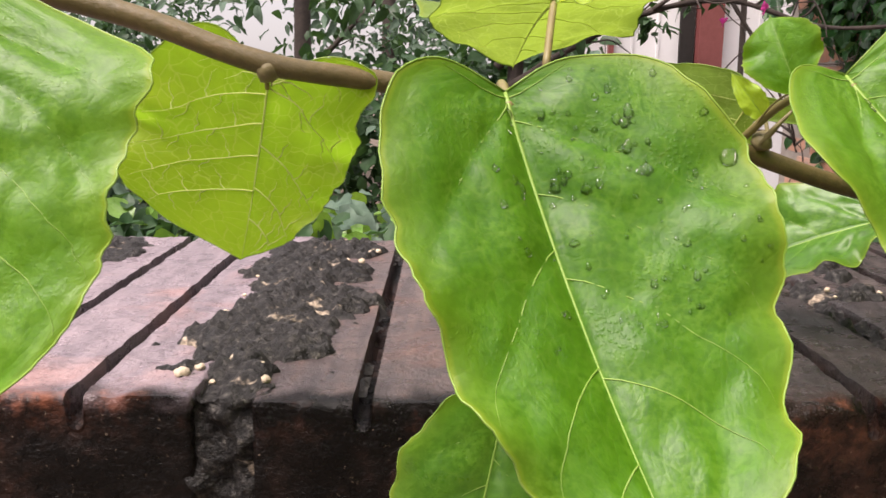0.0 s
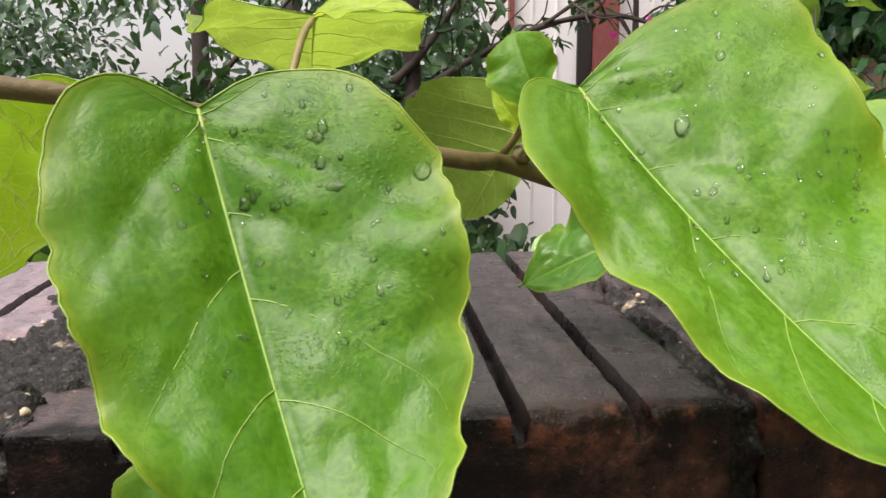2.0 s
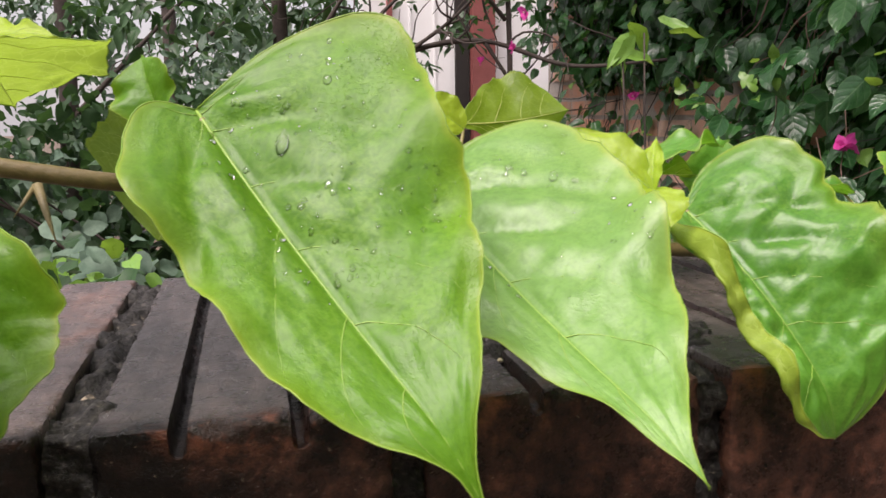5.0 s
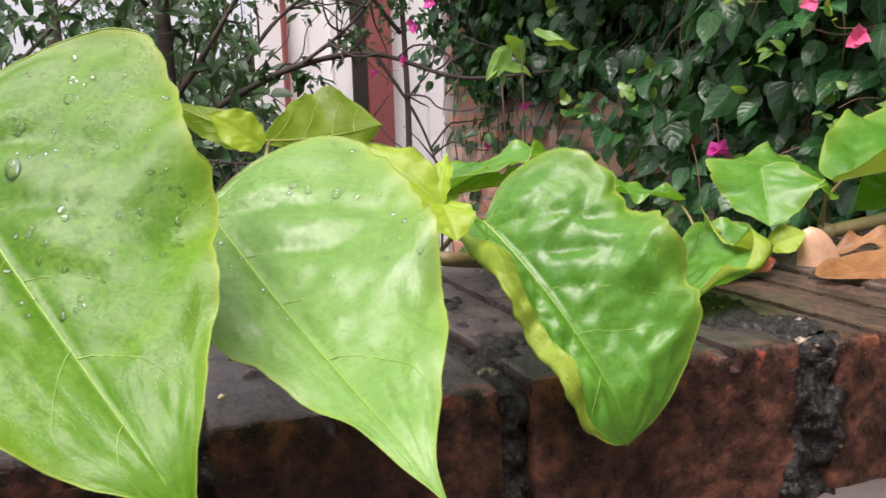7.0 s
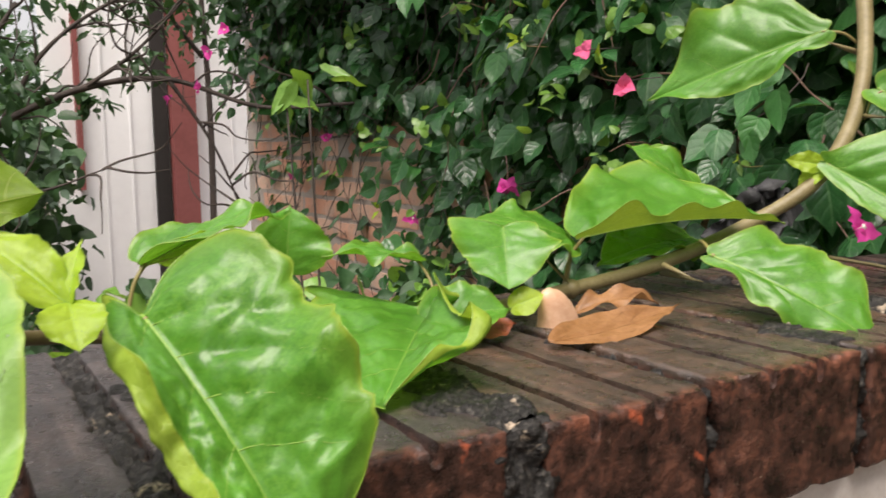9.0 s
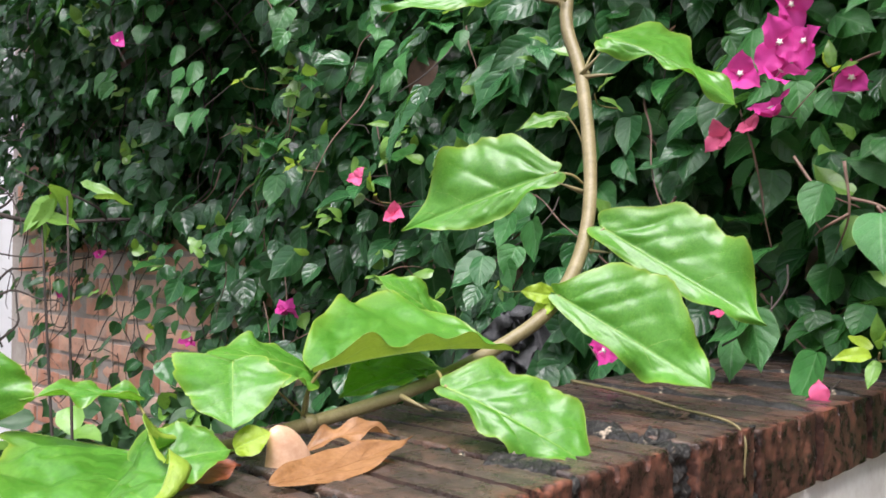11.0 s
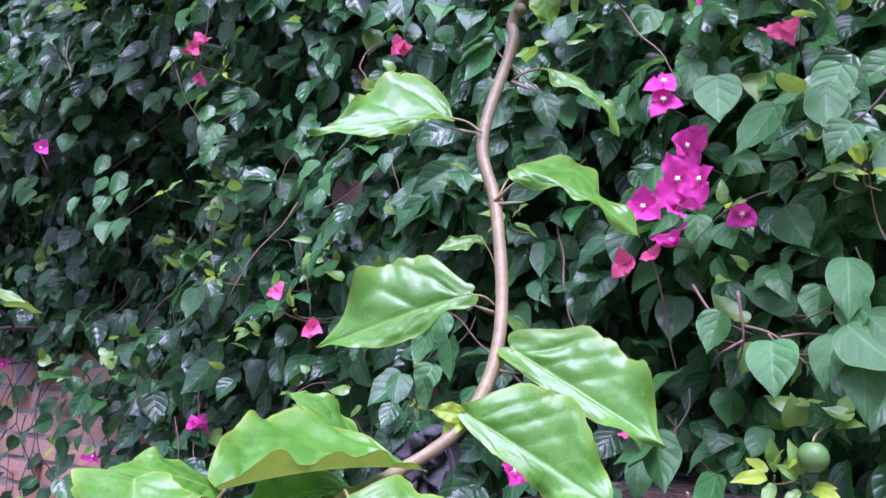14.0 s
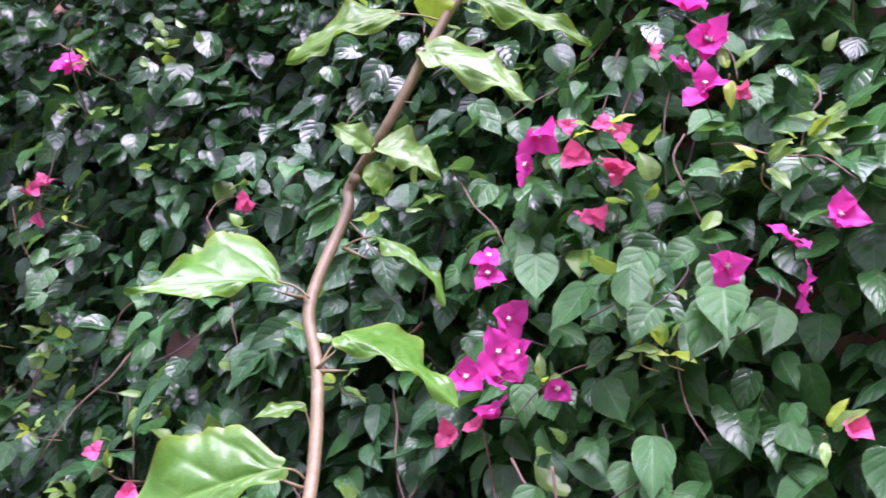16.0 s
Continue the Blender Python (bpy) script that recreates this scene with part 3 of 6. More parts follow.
        for h in (-1, 1):
            chunks.append(tube([self.at(s, h * 0.997) for s in ss], [thick] * len(ss), 5))
        return join(chunks)


def local(verts, origin):
    o = Vector(origin)
    return [Vector(v) - o for v in verts]


def vine_leaf(name, label, mat, base, tip, facing, wide, fold, curl, wave, lobe, broad, stalk, hook, more):
    """A leaf of the shoot: blade, midrib, side veins, margin and stalk."""
    index = sum(len(b) for b in BLADES.values())
    b = Blade(base, tip, facing, wide, fold, curl, wave, lobe, broad, index + 3, hook=hook, **{"bulge": 0.024 if wide > 0.5 else 0.016, "ruffle": 0.015, "teeth": 0.030, "lumps": 0.014, "crinkle": 0.007, **more})
    ob = thing(name, base, label, "leaf", "leaves of the vine shoot")
    near = b.long > 0.06
    v, f, sv = b.grid(84 if near else 36, 20 if near else 10)
    blade = part("blade", local(v, base), f, mat, ob, leafy=sv)
    turned = [1 if b.under(sum(sv[i][0] for i in q) / 4, sum(sv[i][1] for i in q) / 4) else 0 for q in f]
    if any(turned):
        blade.data.materials.append(UNDERSIDE)
        blade.data.polygons.foreach_set("material_index", turned)
    t = min(0.00045, b.long * 0.006)
    v, f = b.rib(t)
    part("midrib", local(v, base), f, PALE_VEIN if mat in SEEN_BELOW else VEIN, blade, "pale raised midrib")
    for v, f in b.veins(2.3 * t if mat is BACKLIT else t, mat is BACKLIT, -1 if mat in SEEN_BELOW else 1):
        part("side_vein", local(v, base), f, PALE_VEIN if mat in SEEN_BELOW else VEIN, blade)
    v, f = b.rim(min(0.00022, b.long * 0.003))
    part("margin", local(v, base), f, RIM, blade, "pale yellowish rolled leaf margin")
    if stalk:
        mid = (Vector(base) + Vector(stalk)) / 2 + Vector((0, 0, 0.001 if name == "heart_leaf" else 0.003))
        v, f = tube(smooth_line([b.at(0.03, 0), mid, stalk], 9), [min(0.0012, b.long * 0.013)] * 9, 8)
        part("stalk", local(v, base), f, PETIOLE, ob, "slender reddish leaf stalk")
    BLADES.setdefault(name, []).append(b)


BLADES, SEEN_BELOW = {}, (BACKLIT, LIT, OLIVE)
vine_leaf('near_leaf', 'bright green heart-shaped vine leaf hanging close beside the stem', FRESH,
     (-0.063, 0.166, 1.109), (-0.054, 0.135, 1.041), (0.28, -0.85, 0.46), 0.7, 8, 25, 0.03, 0.09, 0.42, (-0.093, 0.212, 1.115), 0, dict(plus=(10, 36, 40, 34, 30, 28, 21, 12), minus=(10, 36, 40, 34, 30, 28, 21, 12)))
vine_leaf('heart_leaf', 'bright green heart-shaped vine leaf wet with rain, hanging before the coping', MIDGREEN,
     (0.0325, 0.191, 1.0905), (0.0605, 0.130, 1.013), (0.12, -0.87, 0.47), 0.74, 7, -26, 0.02, 0.125, 0.44, (0.034, 0.230, 1.091), 0, dict(teeth=0.026, fold_plus=18, lobe_minus=0.095, plus=(23, 31, 32, 30, 28, 24, 17, 9), minus=(27, 40, 42, 40, 36, 32, 24, 14)))
vine_leaf('under_leaf', 'deep green vine leaf hanging half hidden under a larger one', DEEP,
     (0.034, 0.200, 1.017), (0.022, 0.183, 0.970), (0.07, -0.88, 0.47), 0.85, 8, 16, 0.02, 0.1, 0.42, (0.022, 0.232, 1.090), 0, {})
vine_leaf('backlit_leaf', 'thin yellow-green leaf glowing against the light behind the stem', BACKLIT,
     (-0.024, 0.228, 1.092), (-0.035, 0.237, 1.045), (0.05, 0.95, -0.30), 1.32, 4, 14, 0.03, 0.3, 0.45, (-0.023, 0.219, 1.094), 0, dict(teeth=0.03, plus=(50, 50, 48, 45, 40, 33, 24, 13), minus=(46, 68, 73, 78, 82, 80, 68, 46)))
vine_leaf('upper_leaf', 'yellow-green leaf seen from below above the stem', LIT,
     (0.053, 0.274, 1.116), (0.047, 0.357, 1.096), (-0.00, 0.10, 0.99), 0.95, 6, 20, 0.03, 0.12, 0.42, (0.047, 0.244, 1.096), 0, {})
vine_leaf('drop_leaf', 'bright green heart-shaped vine leaf covered with raindrops, tip hanging down', FRESH,
     (0.122, 0.233, 1.094), (0.180, 0.143, 1.017), (0.09, -0.88, 0.46), 0.65, 10, -18, 0.016, 0.1, 0.39, (0.108, 0.266, 1.075), 0.1, dict(teeth=0.026, plus=(14, 22, 20, 20, 19, 17, 10, 2), minus=(39, 45, 40, 37, 29, 21, 11, 3)))
vine_leaf('lobe_leaf', 'small bright green twisted leaf lobe beside the stem', FRESH,
     (0.113, 0.240, 1.090), (0.107, 0.248, 1.110), (-0.45, -0.88, 0.10), 1.0, 24, 40, 0.05, 0.05, 0.5, (0.109, 0.265, 1.075), 0, {})
vine_leaf('pointed_leaf', 'pale bright green leaf with a drawn-out hanging tip', PALE,
     (0.192, 0.272, 1.069), (0.231, 0.148, 1.014), (-0.04, -0.86, 0.50), 0.7, 8, -16, 0.018, 0.1, 0.35, (0.193, 0.289, 1.046), 0.05, dict(teeth=0.022, plus=(8, 14, 17, 16, 12, 8, 4, 2), minus=(33, 40, 39, 35, 28, 21, 11, 3)))
vine_leaf('hidden_leaf', 'bright green vine leaf hanging behind a larger one', FRESH,
     (0.054, 0.231, 1.069), (0.054, 0.188, 0.991), (-0.05, -0.93, 0.36), 0.86, 10, 18, 0.03, 0.1, 0.44, (0.067, 0.251, 1.079), 0, dict(plus=(7, 31, 39, 39, 34, 25, 16, 7), minus=(7, 31, 39, 39, 34, 25, 16, 7)))
vine_leaf('shaded_leaf', 'yellow-green leaf seen from below behind the stem', LIT,
     (0.120, 0.290, 1.088), (0.102, 0.309, 1.048), (0.19, 0.91, -0.37), 1.12, 6, 20, 0.03, 0.12, 0.42, (0.115, 0.262, 1.075), 0, dict(plus=(39, 10, 18, 19, 20, 18, 14, 8), minus=(27, 64, 79, 84, 89, 88, 66, 40)))
vine_leaf('young_leaf', 'small pale yellow young leaf at a thorny node', YOUNG,
     (0.114, 0.265, 1.082), (0.104, 0.267, 1.095), (-0.45, -0.82, 0.35), 0.5, 18, 40, 0.04, 0.02, 0.4, None, 0, {})
vine_leaf('curled_leaf', 'dark green curled leaf resting on the coping', DEEP,
     (0.180, 0.319, 1.042), (0.127, 0.337, 1.016), (-0.20, -0.51, 0.84), 0.78, 18, 20, 0.05, 0.08, 0.45, (0.130, 0.274, 1.078), 0, dict(ruffle=0.02, lumps=0.03))
vine_leaf('curling_leaf', 'glossy green folded leaf with a curled tip over the bricks', SHINY,
     (0.292, 0.274, 1.056), (0.321, 0.215, 0.989), (-0.08, -0.83, 0.55), 0.78, 24, 40, 0.05, 0.2, 0.48, (0.290, 0.317, 1.040), 0.1, dict(crinkle=0.022, bulge=0.034, ruffle=0.016, teeth=0.028, lumps=0.034, blunt=True, plus=(11, 22, 24, 25, 24, 24, 24, 20), minus=(38, 49, 49, 47, 45, 43, 38, 26), roll_plus=0.45))
vine_leaf('olive_leaf', 'olive green arched leaf seen from below', OLIVE,
     (0.221, 0.329, 1.088), (0.274, 0.344, 1.093), (0.29, 0.89, -0.34), 0.95, 10, 40, 0.03, 0.05, 0.45, (0.211, 0.299, 1.045), 0, dict(plus=(7, 19, 30, 38, 43, 44, 33, 20), minus=(5, 7, 12, 16, 18, 16, 12, 7)))
vine_leaf('narrow_leaf', 'narrow olive young leaf beside the stem', OLIVE,
     (0.219, 0.325, 1.089), (0.184, 0.344, 1.105), (0.37, 0.83, -0.43), 0.38, 22, 35, 0.03, 0.03, 0.45, None, 0, {})
vine_leaf('young_leaf', 'small pale yellow young leaf standing at the shoot', YOUNG,
     (0.217, 0.309, 1.086), (0.198, 0.312, 1.099), (-0.18, -0.85, 0.50), 0.72, 14, 25, 0.03, 0.03, 0.45, None, 0, {})
vine_leaf('young_leaf', 'yellow-green young leaf standing upright at a node', YOUNG,
     (0.268, 0.252, 1.065), (0.245, 0.274, 1.086), (-0.10, -0.80, 0.60), 0.5, 12, 30, 0.03, 0.04, 0.5, (0.286, 0.305, 1.042), 0, {})
vine_leaf('young_leaf', 'narrow yellow young leaf at a node', YOUNG,
     (0.268, 0.252, 1.065), (0.274, 0.262, 1.083), (-0.68, -0.66, 0.32), 0.42, 22, 25, 0.03, 0.03, 0.45, None, 0, {})
vine_leaf('young_leaf', 'small yellow young leaf at a node', YOUNG,
     (0.268, 0.252, 1.066), (0.268, 0.238, 1.054), (-0.08, -0.82, 0.56), 1.0, 10, 30, 0.03, 0.03, 0.45, None, 0, {})
vine_leaf('spreading_leaf', 'green leaf spreading level, edge-on, over the coping', SHINY,
     (0.323, 0.421, 1.052), (0.402, 0.423, 1.075), (-0.12, -0.03, 0.99), 0.62, 14, 22, 0.05, 0.08, 0.42, (0.315, 0.417, 1.029), 0, {})
vine_leaf('spreading_leaf', 'dark green leaf seen from below over the coping', OLIVE,
     (0.328, 0.429, 1.051), (0.391, 0.438, 1.054), (0.40, 0.44, 0.80), 0.6, 14, 22, 0.04, 0.08, 0.42, None, 0, {})
vine_leaf('side_leaf', 'green leaf turned to its edge beside the coping', SHINY,
     (0.484, 0.426, 1.040), (0.422, 0.430, 1.048), (-0.21, -0.16, 0.97), 0.42, 16, 24, 0.05, 0.06, 0.42, (0.478, 0.397, 1.018), 0, {})
vine_leaf('side_leaf', 'green leaf turned to its edge beside the coping', SHINY,
     (0.408, 0.449, 1.037), (0.413, 0.452, 1.076), (-0.15, -0.94, 0.29), 1.25, 16, 24, 0.05, 0.06, 0.42, None, 0, {})
vine_leaf('cupped_leaf', 'glossy wet green leaf cupped over the coping edge', SHINY,
     (0.476, 0.403, 1.015), (0.387, 0.291, 1.007), (-0.50, -0.41, 0.76), 0.98, 15, 10, 0.06, 0.18, 0.42, (0.487, 0.414, 1.027), 0, dict(crinkle=0.016, bulge=0.030, ruffle=0.02, lumps=0.036, teeth=0.03, plus=(46, 45, 42, 37, 34, 27, 20, 12), minus=(17, 9, 12, 22, 28, 32, 24, 14), roll_minus=0.3))
vine_leaf('cupped_leaf', 'glossy wet green leaf cupped over the coping', SHINY,
     (0.464, 0.389, 1.011), (0.513, 0.375, 1.017), (-0.53, -0.50, 0.68), 0.8, 18, 30, 0.05, 0.1, 0.42, None, 0, {})
vine_leaf('small_leaf', 'small heart-shaped glossy green leaf above the coping', SHINY,
     (0.536, 0.415, 1.059), (0.518, 0.385, 1.026), (-0.38, -0.71, 0.58), 1.35, 10, 14, 0.04, 0.12, 0.42, (0.596, 0.425, 1.017), 0, dict(plus=(68, 69, 69, 65, 51, 48, 33, 15), minus=(36, 48, 68, 64, 52, 42, 31, 18)))
vine_leaf('young_leaf', 'small yellow-green young leaf near a tan shell', YOUNG,
     (0.521, 0.388, 1.014), (0.539, 0.378, 1.022), (-0.34, -0.72, 0.61), 0.85, 8, 24, 0.03, 0.05, 0.45, None, 0, {})
vine_leaf('wavy_leaf', 'large wavy bright green leaf arching over the coping', SHINY,
     (0.599, 0.421, 1.046), (0.757, 0.378, 1.051), (-0.28, -0.55, 0.79), 0.72, -16, 30, 0.02, 0.05, 0.46, (0.597, 0.430, 1.015), 0, dict(ruffle=0.03, teeth=0.014, lumps=0.025, plus=(3, 8, 8, 7, 7, 6, 4, 2), minus=(20, 42, 56, 63, 60, 48, 28, 9), fold_plus=98))
vine_leaf('wavy_leaf', 'wavy bright green leaf spreading over the coping', SHINY,
     (0.607, 0.434, 1.044), (0.527, 0.438, 1.061), (-0.43, -0.39, 0.81), 0.66, -6, 34, 0.04, 0.08, 0.42, (0.599, 0.429, 1.015), 0, {})
vine_leaf('wavy_leaf', 'bright green leaf partly hidden behind another leaf', SHINY,
     (0.760, 0.461, 1.067), (0.706, 0.488, 1.107), (-0.39, -0.48, 0.79), 0.6, 6, 30, 0.04, 0.08, 0.42, None, 0, {})
vine_leaf('low_leaf', 'dark green leaf lying low under the stem', DEEP,
     (0.746, 0.453, 1.035), (0.640, 0.446, 1.022), (-0.30, -0.31, 0.90), 0.6, 10, 22, 0.04, 0.08, 0.42, None, 0, {})
vine_leaf('drooping_leaf', 'deep green glossy leaf drooping over the coping edge', SHINY,
     (0.652, 0.356, 1.039), (0.704, 0.264, 0.986), (-0.43, -0.71, 0.56), 0.56, -8, 30, 0.04, 0.08, 0.42, (0.682, 0.390, 1.042), 0, dict(crinkle=0.003, ruffle=0.016, teeth=0.028, lumps=0.010, plus=(5, 8, 15, 15, 17, 9, 6, 3), minus=(9, 34, 28, 34, 30, 29, 14, 5)))
vine_leaf('broad_leaf', 'broad bright green leaf hanging from the rising stem', SHINY,
     (0.813, 0.387, 1.093), (0.852, 0.273, 1.025), (-0.77, -0.56, 0.30), 0.66, 8, 4, 0.04, 0.1, 0.38, (0.821, 0.395, 1.086), 0, dict(crinkle=0.003, ruffle=0.016, teeth=0.028, lumps=0.010, plus=(5, 10, 12, 12, 14, 16, 11, 4), minus=(5, 33, 36, 41, 38, 27, 19, 11)))
vine_leaf('broad_leaf', 'broad bright green leaf beside the rising stem', SHINY,
     (0.880, 0.390, 1.150), (0.911, 0.257, 1.070), (-0.73, -0.59, 0.34), 0.62, 8, -6, 0.04, 0.1, 0.36, (0.873, 0.395, 1.125), 0, dict(crinkle=0.003, ruffle=0.016, teeth=0.028, lumps=0.010, plus=(9, 10, 10, 10, 10, 10, 8, 3), minus=(10, 24, 34, 34, 31, 29, 19, 5)))
vine_leaf('side_shoot_leaf', 'tiny yellow-green leaf tuft at a node', YOUNG,
     (0.813, 0.388, 1.091), (0.791, 0.406, 1.095), (-0.81, -0.53, 0.26), 0.6, 10, 20, 0.04, 0.05, 0.42, None, 0, {})
vine_leaf('side_shoot_leaf', 'tiny yellow-green leaf tuft at a node', YOUNG,
     (0.812, 0.389, 1.090), (0.799, 0.400, 1.072), (-0.81, -0.53, 0.26), 0.6, 10, 20, 0.04, 0.05, 0.42, None, 0, {})
vine_leaf('broad_leaf', 'bright green leaf held sideways by the rising stem', SHINY,
     (0.893, 0.444, 1.202), (0.812, 0.569, 1.147), (-0.71, -0.57, 0.41), 0.6, 8, 8, 0.04, 0.08, 0.4, (0.914, 0.429, 1.189), 0, dict(crinkle=0.003, ruffle=0.016, teeth=0.028, lumps=0.010, plus=(7, 32, 37, 37, 34, 26, 12, 4), minus=(7, 10, 15, 16, 16, 13, 9, 4)))
vine_leaf('arching_leaf', 'bright green arched wavy leaf on the rising stem', SHINY,
     (0.969, 0.534, 1.413), (0.834, 0.625, 1.380), (-0.69, -0.55, 0.47), 0.52, -6, 8, 0.05, 0.07, 0.4, (0.984, 0.503, 1.392), 0, dict(crinkle=0.003, ruffle=0.016, teeth=0.028, lumps=0.010, plus=(34, 50, 52, 44, 28, 13, 5, 2), minus=(5, 7, 8, 12, 14, 12, 8, 4)))
vine_leaf('arching_leaf', 'green wavy leaf twisted to its edge on the rising stem', SHINY,
     (1.051, 0.469, 1.481), (1.090, 0.390, 1.394), (-0.18, -0.81, 0.57), 0.42, -14, 70, 0.05, 0.07, 0.42, (1.039, 0.501, 1.469), 0, dict(plus=(8, 13, 15, 15, 13, 10, 7, 3), minus=(6, 9, 10, 10, 9, 7, 5, 3)))
vine_leaf('arching_leaf', 'bright green arched leaf hanging from the rising stem', SHINY,
     (0.997, 0.464, 1.350), (1.062, 0.352, 1.272), (-0.43, -0.58, 0.69), 0.42, -10, 34, 0.05, 0.08, 0.4, (0.975, 0.474, 1.312), 0, dict(plus=(15, 9, 7, 11, 13, 9, 5, 3), minus=(20, 45, 51, 49, 27, 17, 13, 8)))
vine_leaf('small_leaf', 'small dull green leaf behind the rising stem', DEEP,
     (1.006, 0.515, 1.275), (0.964, 0.553, 1.258), (-0.54, -0.43, 0.72), 0.45, 8, 24, 0.04, 0.06, 0.42, (0.938, 0.447, 1.228), 0, {})
vine_leaf('top_leaf', 'bright green wavy leaf near the top of the stem', PALE,
     (1.037, 0.395, 1.705), (1.090, 0.274, 1.630), (-0.77, -0.55, 0.33), 0.5, -8, 34, 0.06, 0.1, 0.4, (1.035, 0.403, 1.699), 0, dict(plus=(9, 22, 18, 15, 14, 12, 9, 5), minus=(17, 24, 37, 27, 21, 17, 10, 4)))
vine_leaf('top_leaf', 'bright green wavy leaf near the top of the stem', PALE,
     (1.027, 0.452, 1.583), (1.062, 0.379, 1.542), (-0.77, -0.55, 0.33), 0.7, -8, 24, 0.07, 0.08, 0.42, (1.021, 0.478, 1.558), 0, dict(plus=(7, 8, 12, 13, 11, 8, 5, 3), minus=(24, 51, 47, 44, 40, 25, 11, 5)))
vine_leaf('top_leaf', 'bright green curled leaf near the top of the stem', PALE,
     (1.023, 0.459, 1.583), (0.984, 0.489, 1.603), (-0.85, -0.49, 0.21), 0.72, 12, 24, 0.07, 0.08, 0.42, (1.023, 0.480, 1.552), 0, {})
vine_leaf('top_leaf', 'small green leaf below a node of the stem', FRESH,
     (1.030, 0.458, 1.565), (1.041, 0.448, 1.522), (-0.74, -0.66, -0.12), 0.8, 8, 24, 0.05, 0.08, 0.42, None, 0, {})
vine_leaf('top_leaf', 'bright green leaf held out from the top of the stem', FRESH,
     (1.011, 0.426, 1.755), (0.935, 0.526, 1.672), (-0.79, -0.45, 0.41), 0.45, -8, 26, 0.05, 0.08, 0.4, (1.062, 0.381, 1.756), 0, dict(plus=(13, 26, 25, 22, 19, 14, 10, 5), minus=(10, 14, 10, 10, 10, 11, 8, 5)))
vine_leaf('top_leaf', 'bright green leaf hanging from the top of the stem', FRESH,
     (1.068, 0.348, 1.791), (1.130, 0.216, 1.710), (-0.77, -0.55, 0.33), 0.42, -8, 24, 0.05, 0.08, 0.4, (1.069, 0.369, 1.790), 0, dict(plus=(10, 14, 15, 14, 12, 9, 6, 3), minus=(10, 14, 15, 14, 12, 9, 6, 3)))
vine_leaf('top_leaf', 'yellow-green leaf at the top of the stem', BACKLIT,
     (1.041, 0.386, 1.803), (1.056, 0.398, 1.748), (-0.69, -0.53, -0.50), 0.9, 8, 24, 0.05, 0.08, 0.4, None, 0, {})
vine_leaf('young_leaf', 'pale cream-green young leaf folded above the stem', YOUNG,
     (0.053, 0.272, 1.115), (0.083, 0.262, 1.116), (0.05, -0.60, 0.80), 0.42, 16, 30, 0.03, 0.03, 0.42, None, 0, {})
STEM_LINE = [(-0.110, 0.208, 1.1225), (-0.080, 0.211, 1.1145), (-0.050, 0.215, 1.1065), (-0.022, 0.218, 1.0965), (0.012, 0.230, 1.091), (0.091, 0.248, 1.075), (0.108, 0.263, 1.072), (0.153, 0.278, 1.058), (0.263, 0.372, 1.033), (0.300, 0.384, 1.027), (0.314, 0.370, 1.026), (0.362, 0.415, 1.015), (0.497, 0.413, 1.008), (0.600, 0.427, 1.012), (0.683, 0.420, 1.025), (0.765, 0.414, 1.048), (0.811, 0.393, 1.079), (0.864, 0.398, 1.128), (0.912, 0.422, 1.197), (0.974, 0.476, 1.306), (0.993, 0.509, 1.389), (1.043, 0.504, 1.515), (1.053, 0.509, 1.555), (1.040, 0.445, 1.623), (1.060, 0.380, 1.763), (1.078, 0.342, 1.838), (1.082, 0.303, 1.949)]
STEM_AT, STEM_RADIUS, STEM_SPLIT = (0, 32, 60, 90, 115), (0.0030, 0.0026, 0.0038, 0.0057, 0.0070), 0.46
THORNS = [((-0.021, 0.218, 1.093), (0.000, -0.001, -0.003), 0.003),
          ((0.113, 0.260, 1.076), (0.008, -0.002, 0.010), 0.013),
          ((0.076, 0.253, 1.072), (0.005, -0.008, -0.014), 0.017),
          ((0.074, 0.253, 1.072), (-0.004, -0.006, -0.007), 0.010),
          ((0.695, 0.434, 1.014), (0.009, -0.030, -0.004), 0.031),
          ((1.003, 0.519, 1.397), (-0.035, 0.019, 0.003), 0.040),
          ((1.040, 0.501, 1.467), (0.012, -0.027, -0.014), 0.033),
          ((0.970, 0.473, 1.305), (0.012, -0.031, 0.001), 0.033),
          ((0.970, 0.473, 1.308), (0.002, -0.022, 0.019), 0.029),
          ((0.907, 0.423, 1.181), (-0.030, 0.011, 0.009), 0.033),
          ((0.870, 0.392, 1.128), (0.004, -0.020, -0.002), 0.020),
          ((0.649, 0.389, 1.028), (0.003, -0.021, -0.006), 0.023),
          ((1.042, 0.426, 1.646), (-0.000, -0.017, -0.006), 0.018),
          ((0.284, 0.417, 1.024), (0.004, -0.015, -0.005), 0.016)]
NODES = [(-0.022, 0.218, 1.095), (0.113, 0.262, 1.075), (0.600, 0.427, 1.012), (0.818, 0.391, 1.086), (0.996, 0.512, 1.394), (0.975, 0.475, 1.307), (1.024, 0.481, 1.547), (1.039, 0.402, 1.705)]
